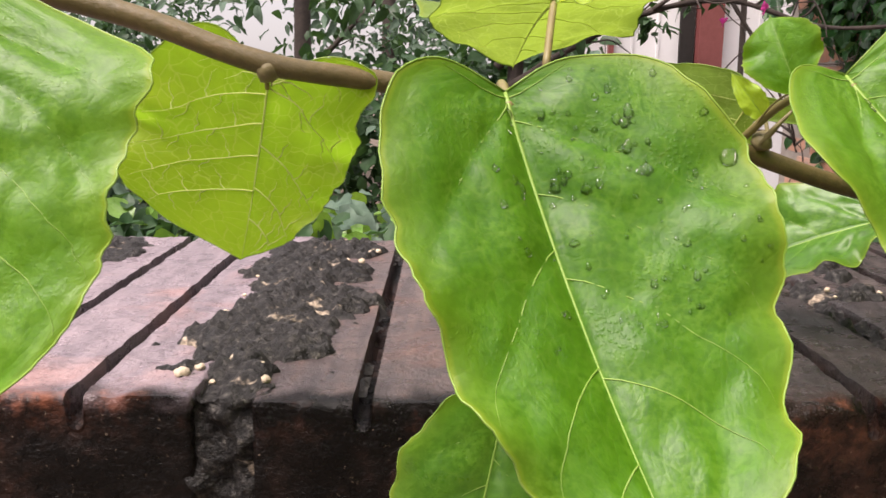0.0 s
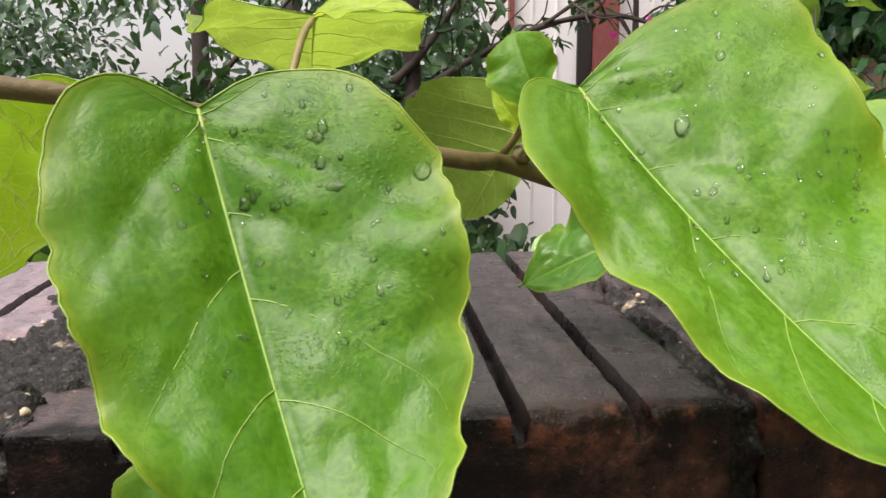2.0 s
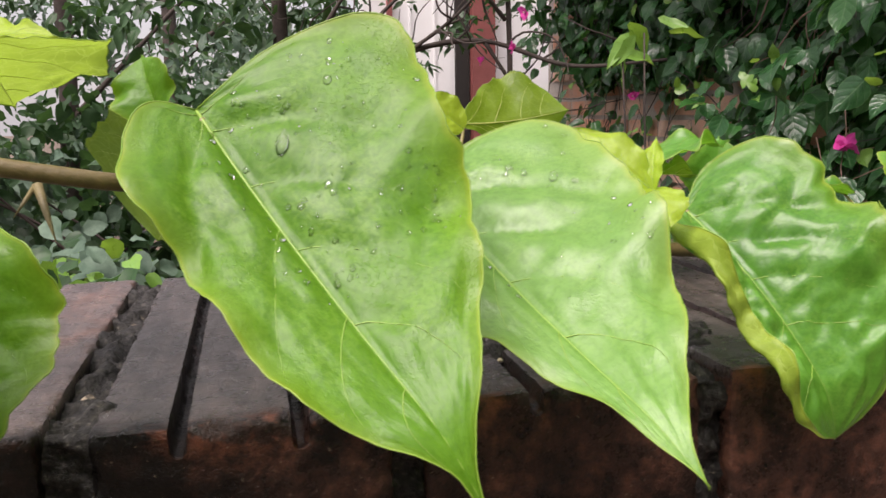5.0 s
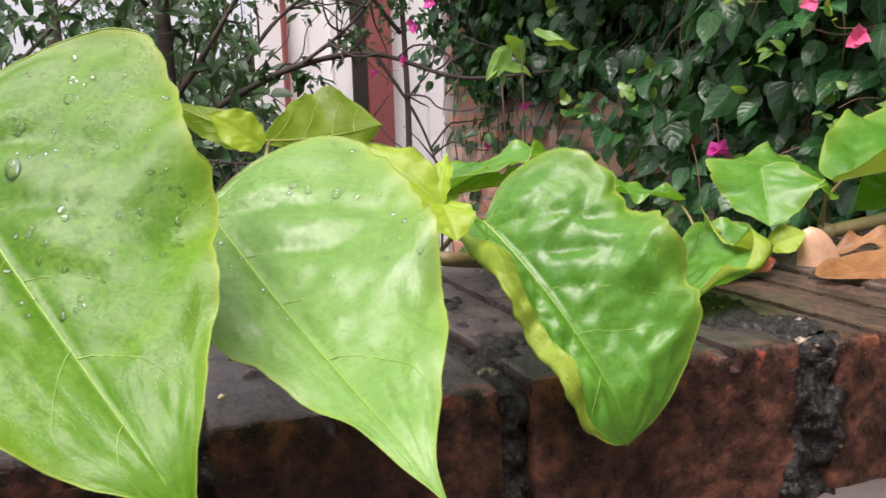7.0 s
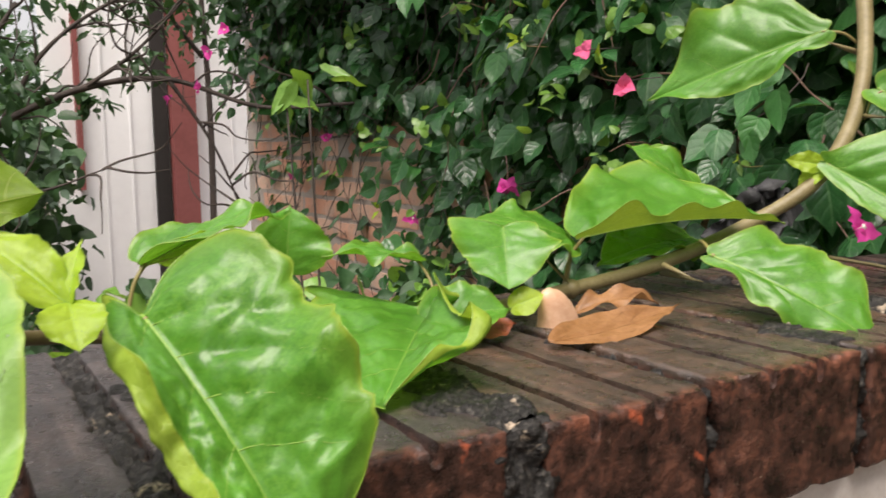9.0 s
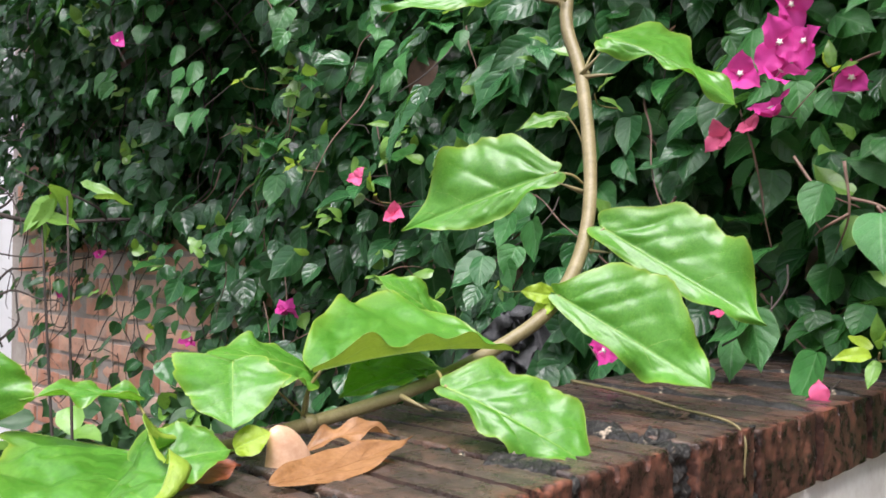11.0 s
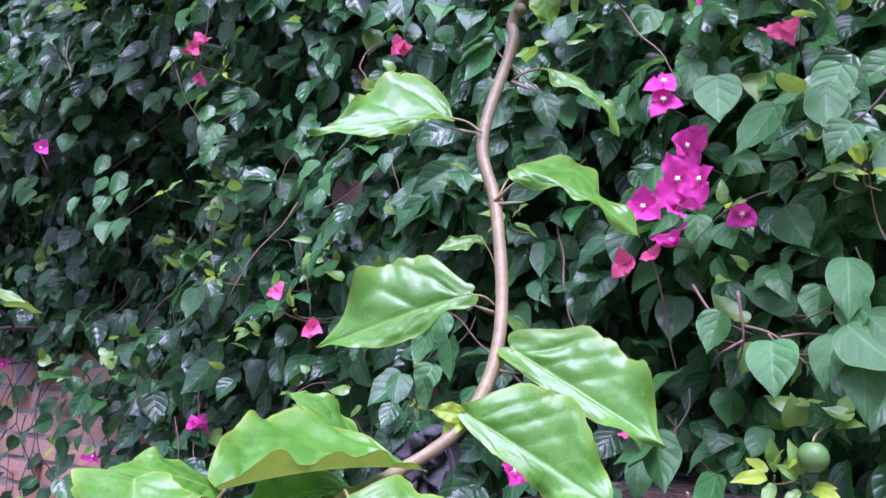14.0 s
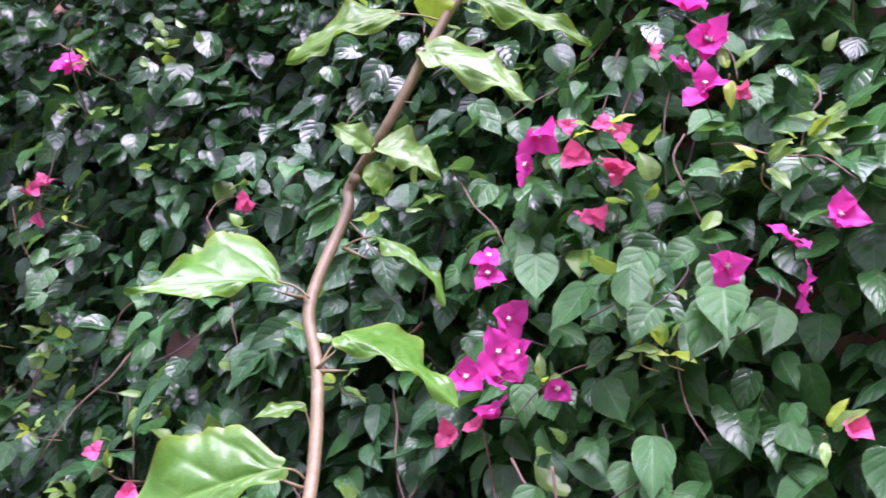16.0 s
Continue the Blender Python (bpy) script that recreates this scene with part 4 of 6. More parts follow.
NEAR_FLOWERS = [
    ((1.100, -0.018, 1.238), 'c', 1),
    ((1.100, 0.011, 1.417), 'm', 2),
    ((1.100, 0.011, 1.369), 'm', 1),
    ((1.100, 0.048, 1.590), 'c', 1),
    ((1.100, 0.072, 1.659), 'm', 3),
    ((1.100, 0.076, 1.403), 'm', 1),
    ((1.100, 0.083, 1.600), 'm', 1),
    ((1.100, 0.107, 1.634), 'm', 1),
    ((1.100, 0.134, 1.660), 'c', 1),
    ((1.100, 0.181, 1.566), 'c', 2),
    ((1.100, 0.210, 1.479), 'c', 1),
    ((1.100, 0.218, 1.536), 'c', 4),
    ((1.100, 0.237, 1.593), 'c', 1),
    ((1.160, 0.241, 1.499), 'c', 1),
    ((1.130, 0.265, 1.300), 'm', 1),
    ((1.050, 0.270, 0.992), 'c', 1),
]
MIDDLE_FLOWERS = [
    ((1.100, 0.277, 1.559), 'm', 2),
    ((1.130, 0.308, 1.357), 'm', 2),
    ((1.120, 0.341, 1.269), 'm', 1),
    ((1.120, 0.346, 1.338), 'm', 2),
    ((1.120, 0.350, 1.433), 'm', 1),
    ((1.120, 0.350, 1.454), 'm', 1),
    ((1.080, 0.363, 0.985), 'c', 1),
    ((1.120, 0.376, 1.315), 'm', 1),
    ((1.130, 0.356, 1.273), 'c', 2),
    ((1.140, 0.409, 1.059), 'c', 1),
    ((1.050, 0.512, 1.009), 'm', 2),
    ((1.150, 0.779, 1.621), 'c', 1),
    ((1.200, 0.837, 1.646), 'c', 1),
    ((1.140, 0.943, 1.200), 'c', 2),
    ((1.140, 1.034, 1.254), 'c', 1),
]
FAR_FLOWERS = [
    ((1.180, 1.337, 2.023), 'm', 2),
    ((1.180, 1.355, 1.762), 'c', 2),
    ((1.200, 1.377, 1.778), 'c', 2),
    ((1.200, 1.380, 1.709), 'c', 1),
    ((1.300, 1.451, 1.018), 'm', 2),
    ((1.100, 1.842, 1.613), 'm', 1),
    ((1.360, 1.960, 0.911), 'm', 1),
    ((1.380, 2.025, 0.902), 'm', 1),
    ((1.000, 2.392, 1.434), 'm', 1),
    ((1.000, 2.562, 1.396), 'm', 1),
    ((1.000, 2.668, 1.294), 'm', 1),
    ((1.440, 2.705, 1.133), 'm', 1),
    ((1.460, 2.743, 1.139), 'm', 1),
    ((1.000, 3.056, 1.279), 'm', 1),
    ((1.480, 3.121, 1.002), 'm', 1),
]
SPRAYS = [((1.120, 0.282, 1.303), 4), ((1.080, 0.228, 1.038), 6), ((1.080, 0.201, 1.033), 5), ((1.200, 1.424, 1.760), 6), ((1.200, 1.306, 1.710), 5), ((1.180, 1.251, 1.297), 5), ((1.150, 1.002, 1.224), 4), ((1.350, 2.144, 0.927), 5), ((1.200, 1.476, 1.486), 4), ((1.120, 0.172, 1.329), 5), ((1.100, 0.055, 1.612), 5), ((1.100, 0.031, 1.503), 6), ((1.100, -0.007, 1.519), 5), ((1.120, 0.145, 1.328), 6), ((1.160, 1.245, 2.001), 5), ((1.180, 1.377, 1.748), 5), ((1.100, 0.005, 1.237), 4), ((1.100, 0.200, 1.581), 4), ((1.140, 0.574, 1.326), 5), ((1.200, 0.780, 1.084), 4)]
SPRIGS = [((1.200, 1.907, 1.719), 6), ((1.200, 1.779, 1.563), 6), ((1.220, 2.105, 1.613), 5), ((1.200, 1.645, 1.457), 4), ((1.220, 2.163, 1.955), 5), ((1.100, 0.171, 1.202), 5), ((1.120, 0.196, 1.389), 4), ((1.100, 0.168, 1.160), 5), ((1.100, 0.369, 1.021), 3), ((1.100, 0.136, 1.382), 4), ((1.100, 0.046, 1.348), 3), ((1.140, 0.896, 1.398), 5), ((1.160, 1.301, 1.583), 5), ((1.200, 0.733, 1.154), 5)]
FRUIT_PLACE = (1.070, 0.190, 1.058)


# ---- shoot ----
def thorn(parent, origin, at, way, size, mat):
    a, w = Vector(at), Vector(way).normalized()
    v, f = tube([a - w * 0.002, a + w * size * 0.5, a + w * size], [size * 0.09, size * 0.055, size * 0.006], 7)
    part("thorn", local(v, origin), f, mat, parent, "sharp brown thorn")


shoot = thing("vine_shoot", STEM_LINE[0], "long thorny green-brown climbing shoot lying along the brick coping", "vine")
line = smooth_line(STEM_LINE, 150)
cut = int(150 * STEM_SPLIT)
for seg, mat, lab in ((line[:cut + 1], STEM, "smooth green-brown young stem"), (line[cut:], OLD_STEM, "woody tan-brown older stem")):
    k0 = 0 if seg is not line and mat is STEM else cut
    rad = [float(np.interp(k0 + i, STEM_AT, STEM_RADIUS)) for i in range(len(seg))]
    rad = [r * (1 + 0.05 * math.sin(i * 0.9) * (i % 17 < 3)) for i, r in enumerate(rad)]
    v, f = tube(seg, rad, 12)
    part("stem", local(v, STEM_LINE[0]), f, mat, shoot, lab)
for at, way, size in THORNS:
    thorn(shoot, STEM_LINE[0], at, way, size, OLD_STEM)
for at in NODES:
    o = Vector(at)
    bm = bmesh.new()
    bmesh.ops.create_icosphere(bm, subdivisions=2, radius=1)
    r = 0.0031 if at[0] < 0.2 else 0.0068 if at[0] < 0.9 else 0.0076
    v = [o + r * p.co * (1 + 0.2 * noise.noise(p.co * 2 + o * 40)) for p in bm.verts]
    f = [tuple(q.index for q in face.verts) for face in bm.faces]
    bm.free()
    part("node", local(v, STEM_LINE[0]), f, OLD_STEM, shoot)

# ---- drops of rain ----
drop_meshes = []


def water_drop(place, out, size):
    if not drop_meshes:
        for k in range(4):
            bm = bmesh.new()
            bmesh.ops.create_uvsphere(bm, u_segments=14, v_segments=10, radius=1)
            for p in bm.verts:
                p.co.z *= 0.55 if p.co.z > 0 else 0.18
                if k:
                    w = 1 + 0.75 * noise.noise(Vector((p.co.x, p.co.y, 4.0 * k)) * 1.3)
                    p.co.x, p.co.y = p.co.x * w, p.co.y * w
            me = bpy.data.meshes.new("water_drop")
            bm.to_mesh(me)
            bm.free()
            me.materials.append(DROP)
            me.polygons.foreach_set("use_smooth", [True] * len(me.polygons))
            drop_meshes.append(me)
    ob = new("water_drop", drop_meshes[0] if size > 0.0012 else drop_meshes[int(size * 1e7 + place[0] * 1e4) % 4])
    q = Vector(out).to_track_quat("Z", "Y")
    ob.matrix_world = Matrix.LocRotScale(place, q, Vector((size * (0.8 + 0.4 * ((place[0] * 7e3) % 1)), size * (0.9 + 0.6 * ((place[2] * 9e3) % 1)), size)))
    return tagged(ob, "clear round raindrop resting on a green leaf", "water drop", "raindrops on the leaves")


rnd = random.Random(5)
for key, n, big in (("heart_leaf", 85, [(0.27, -0.90, 0.0016)] + [(0.10 + 0.16 * rnd.random(), -0.05 - 0.6 * rnd.random(), rnd.choice((0.0006, 0.0009, 0.0011))) for _ in range(26)]), ("drop_leaf", 150, [(0.20, -0.21, 0.0023), (0.14, -0.55, 0.0013), (0.13, -0.33, 0.0010), (0.33, -0.30, 0.0010)]), ("pointed_leaf", 50, [(0.22, -0.62, 0.0017), (0.14, -0.45, 0.0010), (0.17, -0.52, 0.0011)])):
    if key not in BLADES:
        continue
    b = BLADES[key][0]
    spots = [(s, v, r) for s, v, r in big] + [(rnd.uniform(0.04, 0.55), rnd.uniform(-0.93, 0.3), rnd.choice((0.0003, 0.0004, 0.0005, 0.0008))) for _ in range(n)]
    for s, v, r in spots:
        p = b.at(s, v)
        ns = (b.at(s + 0.02, v) - p).cross(b.at(s, v + 0.03) - p).normalized()
        ns = ns if ns.dot(b.out) > 0 else -ns
        water_drop(p + ns * r * 0.1, ns, r)

# ---- coping wall ----
FRONT, BACK, TOP, UNDER = 0.247, 0.497, 1.0, 0.934


def rough_box(x0, x1, y0, y1, z0, z1, seed, step=0.004, rounding=0.003, rough=0.0012, grooves=(), chip=0.0):
    """A box with worn, rounded and uneven faces; grooves run along y over its top."""
    lo, hi = np.array((x0, y0, z0)), np.array((x1, y1, z1))
    lines = []
    for d in range(3):
        k = max(2, int(round((hi - lo)[d] / step)))
        lines.append([lo[d] + (hi - lo)[d] * q / k for q in range(k + 1)])
    for g in grooves:
        lines[0] = [x for x in lines[0] if abs(x - g) > 0.0046] + [g + q for q in (-0.0040, -0.0030, -0.0025, -0.0010, 0.0010, 0.0025, 0.0030, 0.0040)]
    lines[0].sort()
    n = [len(q) - 1 for q in lines]
    index, verts, faces = {}, [], []

    def vert(i, j, k):
        if (i, j, k) not in index:
            index[i, j, k] = len(verts)
            verts.append(np.array((lines[0][i], lines[1][j], lines[2][k])))
        return index[i, j, k]

    for a, b, c in ((0, 1, 2), (1, 2, 0), (2, 0, 1)):
        for end in (0, n[c]):
            for i in range(n[a]):
                for j in range(n[b]):
                    q = []
                    for di, dj in ((0, 0), (1, 0), (1, 1), (0, 1)):
                        w = [0, 0, 0]
                        w[a], w[b], w[c] = i + di, j + dj, end
                        q.append(vert(*w))
                    faces.append(tuple(q if end else q[::-1]))
    out = []
    for p in verts:
        wear = noise.noise(Vector(p) * 45 + Vector((seed, 0, 0)))
        r = rounding * (1 + 0.9 * max(wear, -0.6)) + chip * max(0.0, noise.noise(Vector(p) * 70 + Vector((0, seed, 7))) - 0.25) * 4
        inner = np.clip(p, lo + r, hi - r)
        d = p - inner
        m = np.linalg.norm(d)
        away = d / m if m > 1e-9 else d
        q = inner + away * r
        q = q + away * rough * (noise.noise(Vector(p) * 90 + Vector((seed, 3, 1))) + 0.6 * noise.noise(Vector(p) * 260 + Vector((seed, 9, 1))))
        if p[2] > z1 - 0.012:
            for g in grooves:
                w = abs(p[0] - g)
                if w < 0.0028:
                    deep = 0.0088 * (1 + 0.35 * noise.noise(Vector((g * 90, p[1] * 40, seed)))) * (1 if w < 0.002 else 0.8)
                    q[2] -= deep * (p[2] - z1 + 0.012) / 0.012
        out.append(q)
    return out, faces


coping = tagged(new("wall_low"), "low garden wall with a coping of dark wet bricks on edge of white plaster", "wall", kind="structure")
v, f = rough_box(-1.58, 1.55, FRONT + 0.014, BACK - 0.014, 0.0, UNDER - 0.004, 3, 0.12, 0.004, 0.002)
part("plaster_wall", v, f, PLASTER, coping, "white weathered plaster wall under the coping", smooth=False)

EDGES = [(-0.165, -0.055), (-0.037, 0.070), (0.084, 0.176), (0.187, 0.287), (0.299, 0.418), (0.437, 0.530), (0.537, 0.643), (0.655, 0.753), (0.782, 0.866)]
GROOVES = [(-0.126, -0.090), (-0.004, 0.029), (0.110, 0.147), (0.226, 0.256), (0.336, 0.386), (0.462, 0.499), (0.572, 0.608), (0.688, 0.722), (0.812, 0.842)]
for k in range(1, 13):
    EDGES.insert(0, (-0.165 - 0.118 * k, -0.061 - 0.118 * k))
    GROOVES.insert(0, (-0.130 - 0.118 * k, -0.094 - 0.118 * k))
for k in range(5):
    EDGES.append((0.880 + 0.118 * k, 0.986 + 0.118 * k))
    GROOVES.append((0.914 + 0.118 * k, 0.950 + 0.118 * k))
SCARS = [((0.486, 0.248, 0.993), 0.006), ((0.497, 0.247, 0.962), 0.003), ((0.428, 0.32, 1.0), 0.0045), ((0.60, 0.35, 1.0), 0.005), ((0.525, 0.247, 0.968), 0.0045), ((0.40, 0.25, 0.998), 0.005)]
rnd = random.Random(11)
for i, ((x0, x1), g) in enumerate(zip(EDGES, GROOVES)):
    near = -0.2 < x0 < 0.9
    sink = 0.006 if x0 > 0.87 else rnd.uniform(-0.0015, 0.001)
    dy = rnd.uniform(-0.002, 0.002)
    v, f = rough_box(x0, x1, FRONT + dy, BACK + rnd.uniform(-0.006, 0.004), UNDER, TOP + sink * (-1 if x0 > 0.87 else 1), i * 7.3, 0.0021 if near else 0.012, 0.0018, 0.0007, g, 0.0045)
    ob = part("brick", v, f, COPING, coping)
    ob.data.set_sharp_from_angle(angle=radians(50))
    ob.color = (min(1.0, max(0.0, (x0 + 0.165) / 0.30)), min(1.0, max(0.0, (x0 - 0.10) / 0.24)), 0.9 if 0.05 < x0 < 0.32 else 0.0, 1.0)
    crest = max(q[2] for q in v)
    ob.data.attributes.new("arris", "FLOAT", "POINT").data.foreach_set("value", [math.exp(-(max(0.0, q[1] - FRONT - dy) + max(0.0, crest - 0.002 - q[2])) / 0.0045) for q in v])
    ob.data.attributes.new("scar", "FLOAT", "POINT").data.foreach_set("value", [max(0.0, *(1.3 - (Vector(q) - Vector(c)).length / r + 1.1 * noise.noise(Vector(q) * 190) + 0.6 * noise.noise(Vector(q) * 520) - 0.25 for c, r in SCARS)) for q in v])
    # mask of the painted light: 1 on tops, 0 on faces and in grooves
    ob.data.attributes.new("sky_lit", "FLOAT", "POINT").data.foreach_set("value", [min(1.0, max(0.0, (q[2] - crest + 0.007) / 0.004)) * min(1.0, max(0.0, (q[1] - FRONT - 0.002) / 0.009 + 0.8 * noise.noise(Vector(q) * 110))) for q in v])
for i in range(len(EDGES) - 1):
    x0, x1 = EDGES[i][1], EDGES[i + 1][0]
    near = -0.2 < x0 < 0.9
    spilt = abs(x0 - 0.418) < 0.001 or abs(x0 + 0.055) < 0.001
    v, f = rough_box(x0 - 0.004, x1 + 0.004, FRONT + (0.003 if spilt else 0.006), BACK - 0.005, UNDER - 0.002, TOP - (0.0 if spilt else 0.004), i * 3.1 + 50, 0.0020 if near else 0.02, 0.002, 0.0062)
    part("mortar_joint", v, f, MORTAR, coping, "black stained crumbling mortar")


def smear(x0, x1, y0, y1, high, seed, loose=0.0, step=0.0015):
    """Mortar spilt over the bricks: a low lumpy crust with a ragged outline."""
    nx, ny = int((x1 - x0) / step), int((y1 - y0) / step)
    vs, keep, fs = [], [], []
    for j in range(ny + 1):
        for i in range(nx + 1):
            x, y = x0 + (x1 - x0) * i / nx, y0 + (y1 - y0) * j / ny
            e = min(i / nx, 1 - i / nx) * 2.2
            w = min(j / ny, 1 - j / ny) * 5
            ragged = 0.85 * noise.noise(Vector((x * 38, y * 38, seed))) + 0.35 * noise.noise(Vector((x * 120, y * 120, seed)))
            m = min(e, w, 1.0) + ragged * (0.75 + 1.2 * loose) - 0.28 - loose
            lump = 0.5 + 0.7 * noise.noise(Vector((x * 150, y * 150, seed + 4))) + 0.6 * noise.noise(Vector((x * 420, y * 420, seed)))
            z = TOP - 0.004 + min(1.0, max(0.0, m * 4)) * (0.004 + high * (0.4 + 0.6 * min(1, max(m, 0))) * (0.5 + lump))
            vs.append((x, y, z))
            keep.append(m > -0.06)
    for j in range(ny):
        for i in range(nx):
            q = (j * (nx + 1) + i, j * (nx + 1) + i + 1, (j + 1) * (nx + 1) + i + 1, (j + 1) * (nx + 1) + i)
            if any(keep[k] for k in q):
                fs.append(q)
    used = sorted({k for q in fs for k in q})
    back = {k: n for n, k in enumerate(used)}
    return [vs[k] for k in used], [tuple(back[k] for k in q) for q in fs]


SMEARS = [(-0.086, -0.004, 0.253, 0.500, 0.0060, 1, 0.0), (0.170, 0.255, 0.265, 0.47, 0.004, 2, 0.55), (-0.20, -0.135, 0.40, 0.50, 0.004, 3, 0.0), (0.281, 0.335, 0.256, 0.42, 0.0035, 4, 0.5),
          (0.396, 0.458, 0.256, 0.37, 0.0045, 5, 0.1), (0.615, 0.69, 0.256, 0.33, 0.003, 6, 0.35), (0.735, 0.81, 0.256, 0.38, 0.004, 7, 0.35)]
for s in SMEARS:
    v, f = smear(*s)
    part("mortar_smear", v, f, MORTAR, coping, "dark grey mortar smeared over the bricks")
rnd = random.Random(21)
for k in range(76):
    x0, x1, y0, y1, *_ = SMEARS[rnd.choice((0, 0, 1, 2))]
    x, y = rnd.uniform(x0 + 0.015, x1 - 0.015), rnd.uniform(y0 + 0.004, y1 - 0.02)
    if k < 26:
        x, y = rnd.choice(((-0.022, 0.452), (-0.055, 0.44), (-0.045, 0.462))) + np.array((rnd.gauss(0, 0.006), rnd.gauss(0, 0.008)))
    r = rnd.choice((0.0008, 0.0010, 0.0012, 0.0014, 0.0018, 0.0026))
    bm = bmesh.new()
    bmesh.ops.create_icosphere(bm, subdivisions=2, radius=r)
    v = [Vector((p.co.x, p.co.y * rnd.uniform(0.95, 1.05), p.co.z * 0.8)) * (1 + 0.5 * noise.noise(p.co * 700 + Vector((k, 0, 0)))) + Vector((x, y, TOP + 0.0015)) for p in bm.verts]
    f = [tuple(q.index for q in face.verts) for face in bm.faces]
    bm.free()
    part("pebble", v, f, GRIT, coping, "small pale pebble in the mortar")

# ---- small things lying on the coping ----
def lying_leaf(label, base, tip, facing, wide, fold, curl, wave, mat, seed, stalk=None):
    b = Blade(base, tip, facing, wide, fold, curl, wave, 0.0, 0.45, seed, 0.006, 0.006)
    ob = thing("fallen_leaf", base, label, "fallen leaf", "fallen leaves on the coping")
    v, f, sv = b.grid(30, 8)
    part("blade", local(v, base), f, mat, ob, leafy=sv)
    v, f = b.rib(0.0006)
    part("midrib", local(v, base), f, mat, ob)
    for v, f in b.veins(0.0005, False):
        part("side_vein", local(v, base), f, mat, ob)
    if stalk:
        v, f = tube(smooth_line([base, stalk], 5), [0.0008] * 5, 6)
        part("stalk", local(v, base), f, PETIOLE, ob)
    return ob


lying_leaf("dry tan leaf with a pointed tip lying on the coping bricks", (0.514, 0.343, 1.004), (0.622, 0.351, 1.012), (-0.15, -0.35, 1), 0.28, 12, -18, 0.012, DEAD_LEAF, 71)
lying_leaf("crumpled dry tan leaf on the coping beside a shell", (0.572, 0.392, 1.004), (0.632, 0.378, 1.006), (-0.25, -0.4, 1), 0.32, 28, 60, 0.05, DEAD_LEAF, 72)
lying_leaf("rust-red dead leaf scrap lying on the coping", (0.475, 0.384, 1.003), (0.520, 0.380, 1.006), (-0.1, -0.4, 1), 0.65, 8, 30, 0.04, RUST_LEAF, 73)


def shell(place):
    ob = thing("shell", place, "smooth tan-pink broken shell standing on the coping", "shell")
    vs, fs = [], []
    for j in range(15):
        h = j / 14
        r = 0.0128 * (1 - 0.45 * h) * math.sqrt(max(0.0, 1 - h ** 5)) + 0.0006
        lean = Vector((-0.010 * h ** 1.3, -0.002 * h, 0.025 * h))
        for i in range(22):
            w = 2 * math.pi * i / 22
            k = 1 + 0.10 * math.sin(2 * w + 0.6) + 0.05 * math.sin(5 * w + h * 4)
            vs.append(lean + Vector((r * k * math.cos(w) * 1.15, r * k * math.sin(w) * 0.8, 0)))
    for j in range(14):
        for i in range(22):
            n = (i + 1) % 22
            fs.append((j * 22 + i, j * 22 + n, j * 22 + 22 + n, j * 22 + 22 + i))
    fs.append(tuple(range(22))[::-1])
    fs.append(tuple(14 * 22 + i for i in range(22)))
    part("body", vs, fs, SHELL, ob)


shell((0.556, 0.385, 0.9995))


def twig(name, label, points, thick, mat):
    ob = thing(name, points[0], label, "twig")
    n = 8 * len(points)
    v, f = tube(smooth_line(points, n), [thick * (1.1 - 0.6 * i / n) for i in range(n)], 7)
    part("twig_stem", local(v, points[0]), f, mat, ob)
    return ob


twig("dry_twig", "thin pale dry twig lying across the coping", [(0.950, 0.470, 1.001), (0.915, 0.39, 1.003), (0.885, 0.32, 1.001), (0.852, 0.252, 0.999), (0.848, 0.246, 0.965)], 0.0016, OLD_STEM)
twig("dry_twig", "short dark twig scrap beside the shell", [(0.530, 0.362, 1.002), (0.553, 0.360, 1.003), (0.572, 0.362, 1.003)], 0.0009, BARK)


def plastic_bag(place):
    ob = thing("plastic_bag", place, "crumpled black plastic scrap caught behind the stem", "plastic bag")
    vs, fs = [], []
    for j in range(21):
        for i in range(15):
            a, h = i / 14 - 0.5, j / 20
            p = Vector((a * 0.075 * (1.1 - 0.6 * h), 0.0, 0.09 * h - 0.04))
            c = Vector((a * 9, h * 5, 2.0))
            vs.append(p + 0.018 * Vector((noise.noise(c), 1.6 * noise.noise(c + Vector((5, 0, 0))), noise.noise(c + Vector((0, 7, 0))))))
    for j in range(20):
        for i in range(14):
            fs.append((j * 15 + i, j * 15 + i + 1, j * 15 + 16 + i, j * 15 + 15 + i))
    ob2 = part("film", vs, fs, BAG, ob)
    ob2.rotation_euler = (0, radians(35), radians(-40))


plastic_bag((0.985, 0.585, 1.02))

# ---- unseen plain wall added behind the camera to block low light ----
def plain_wall(name, label, x0, x1, y0, y1, z1, mat):
    v = [(x, y, z) for z in (-0.2, z1) for y in (y0, y1) for x in (x0, x1)]
    f = [(0, 2, 3, 1), (4, 5, 7, 6), (0, 1, 5, 4), (2, 6, 7, 3), (0, 4, 6, 2), (1, 3, 7, 5)]
    tagged(new(name, mesh_of(name, v, f, mat, False)), label, "wall", kind="structure")


# out of view; added to darken the brick faces and raise contrast
plain_wall("shade_wall_south", "unseen plain grey wall added to block low light", -5.0, 1.3, -3.1, -2.9, 2.3, WALL_MORTAR)

# ---- ground ----
gv, gf = [], []
N = 60
for j in range(N + 1):
    for i in range(N + 1):
        x, y = (i / N * 2 - 1), (j / N * 2 - 1)
        x, y = 60 * math.copysign(abs(x) ** 3, x), 60 * math.copysign(abs(y) ** 3, y)
        gv.append((x, y, 0.05 * noise.noise(Vector((x * 1.3, y * 1.3, 0))) - 0.06))
for j in range(N):
    for i in range(N):
        gf.append((j * (N + 1) + i, j * (N + 1) + i + 1, (j + 1) * (N + 1) + i + 1, (j + 1) * (N + 1) + i))
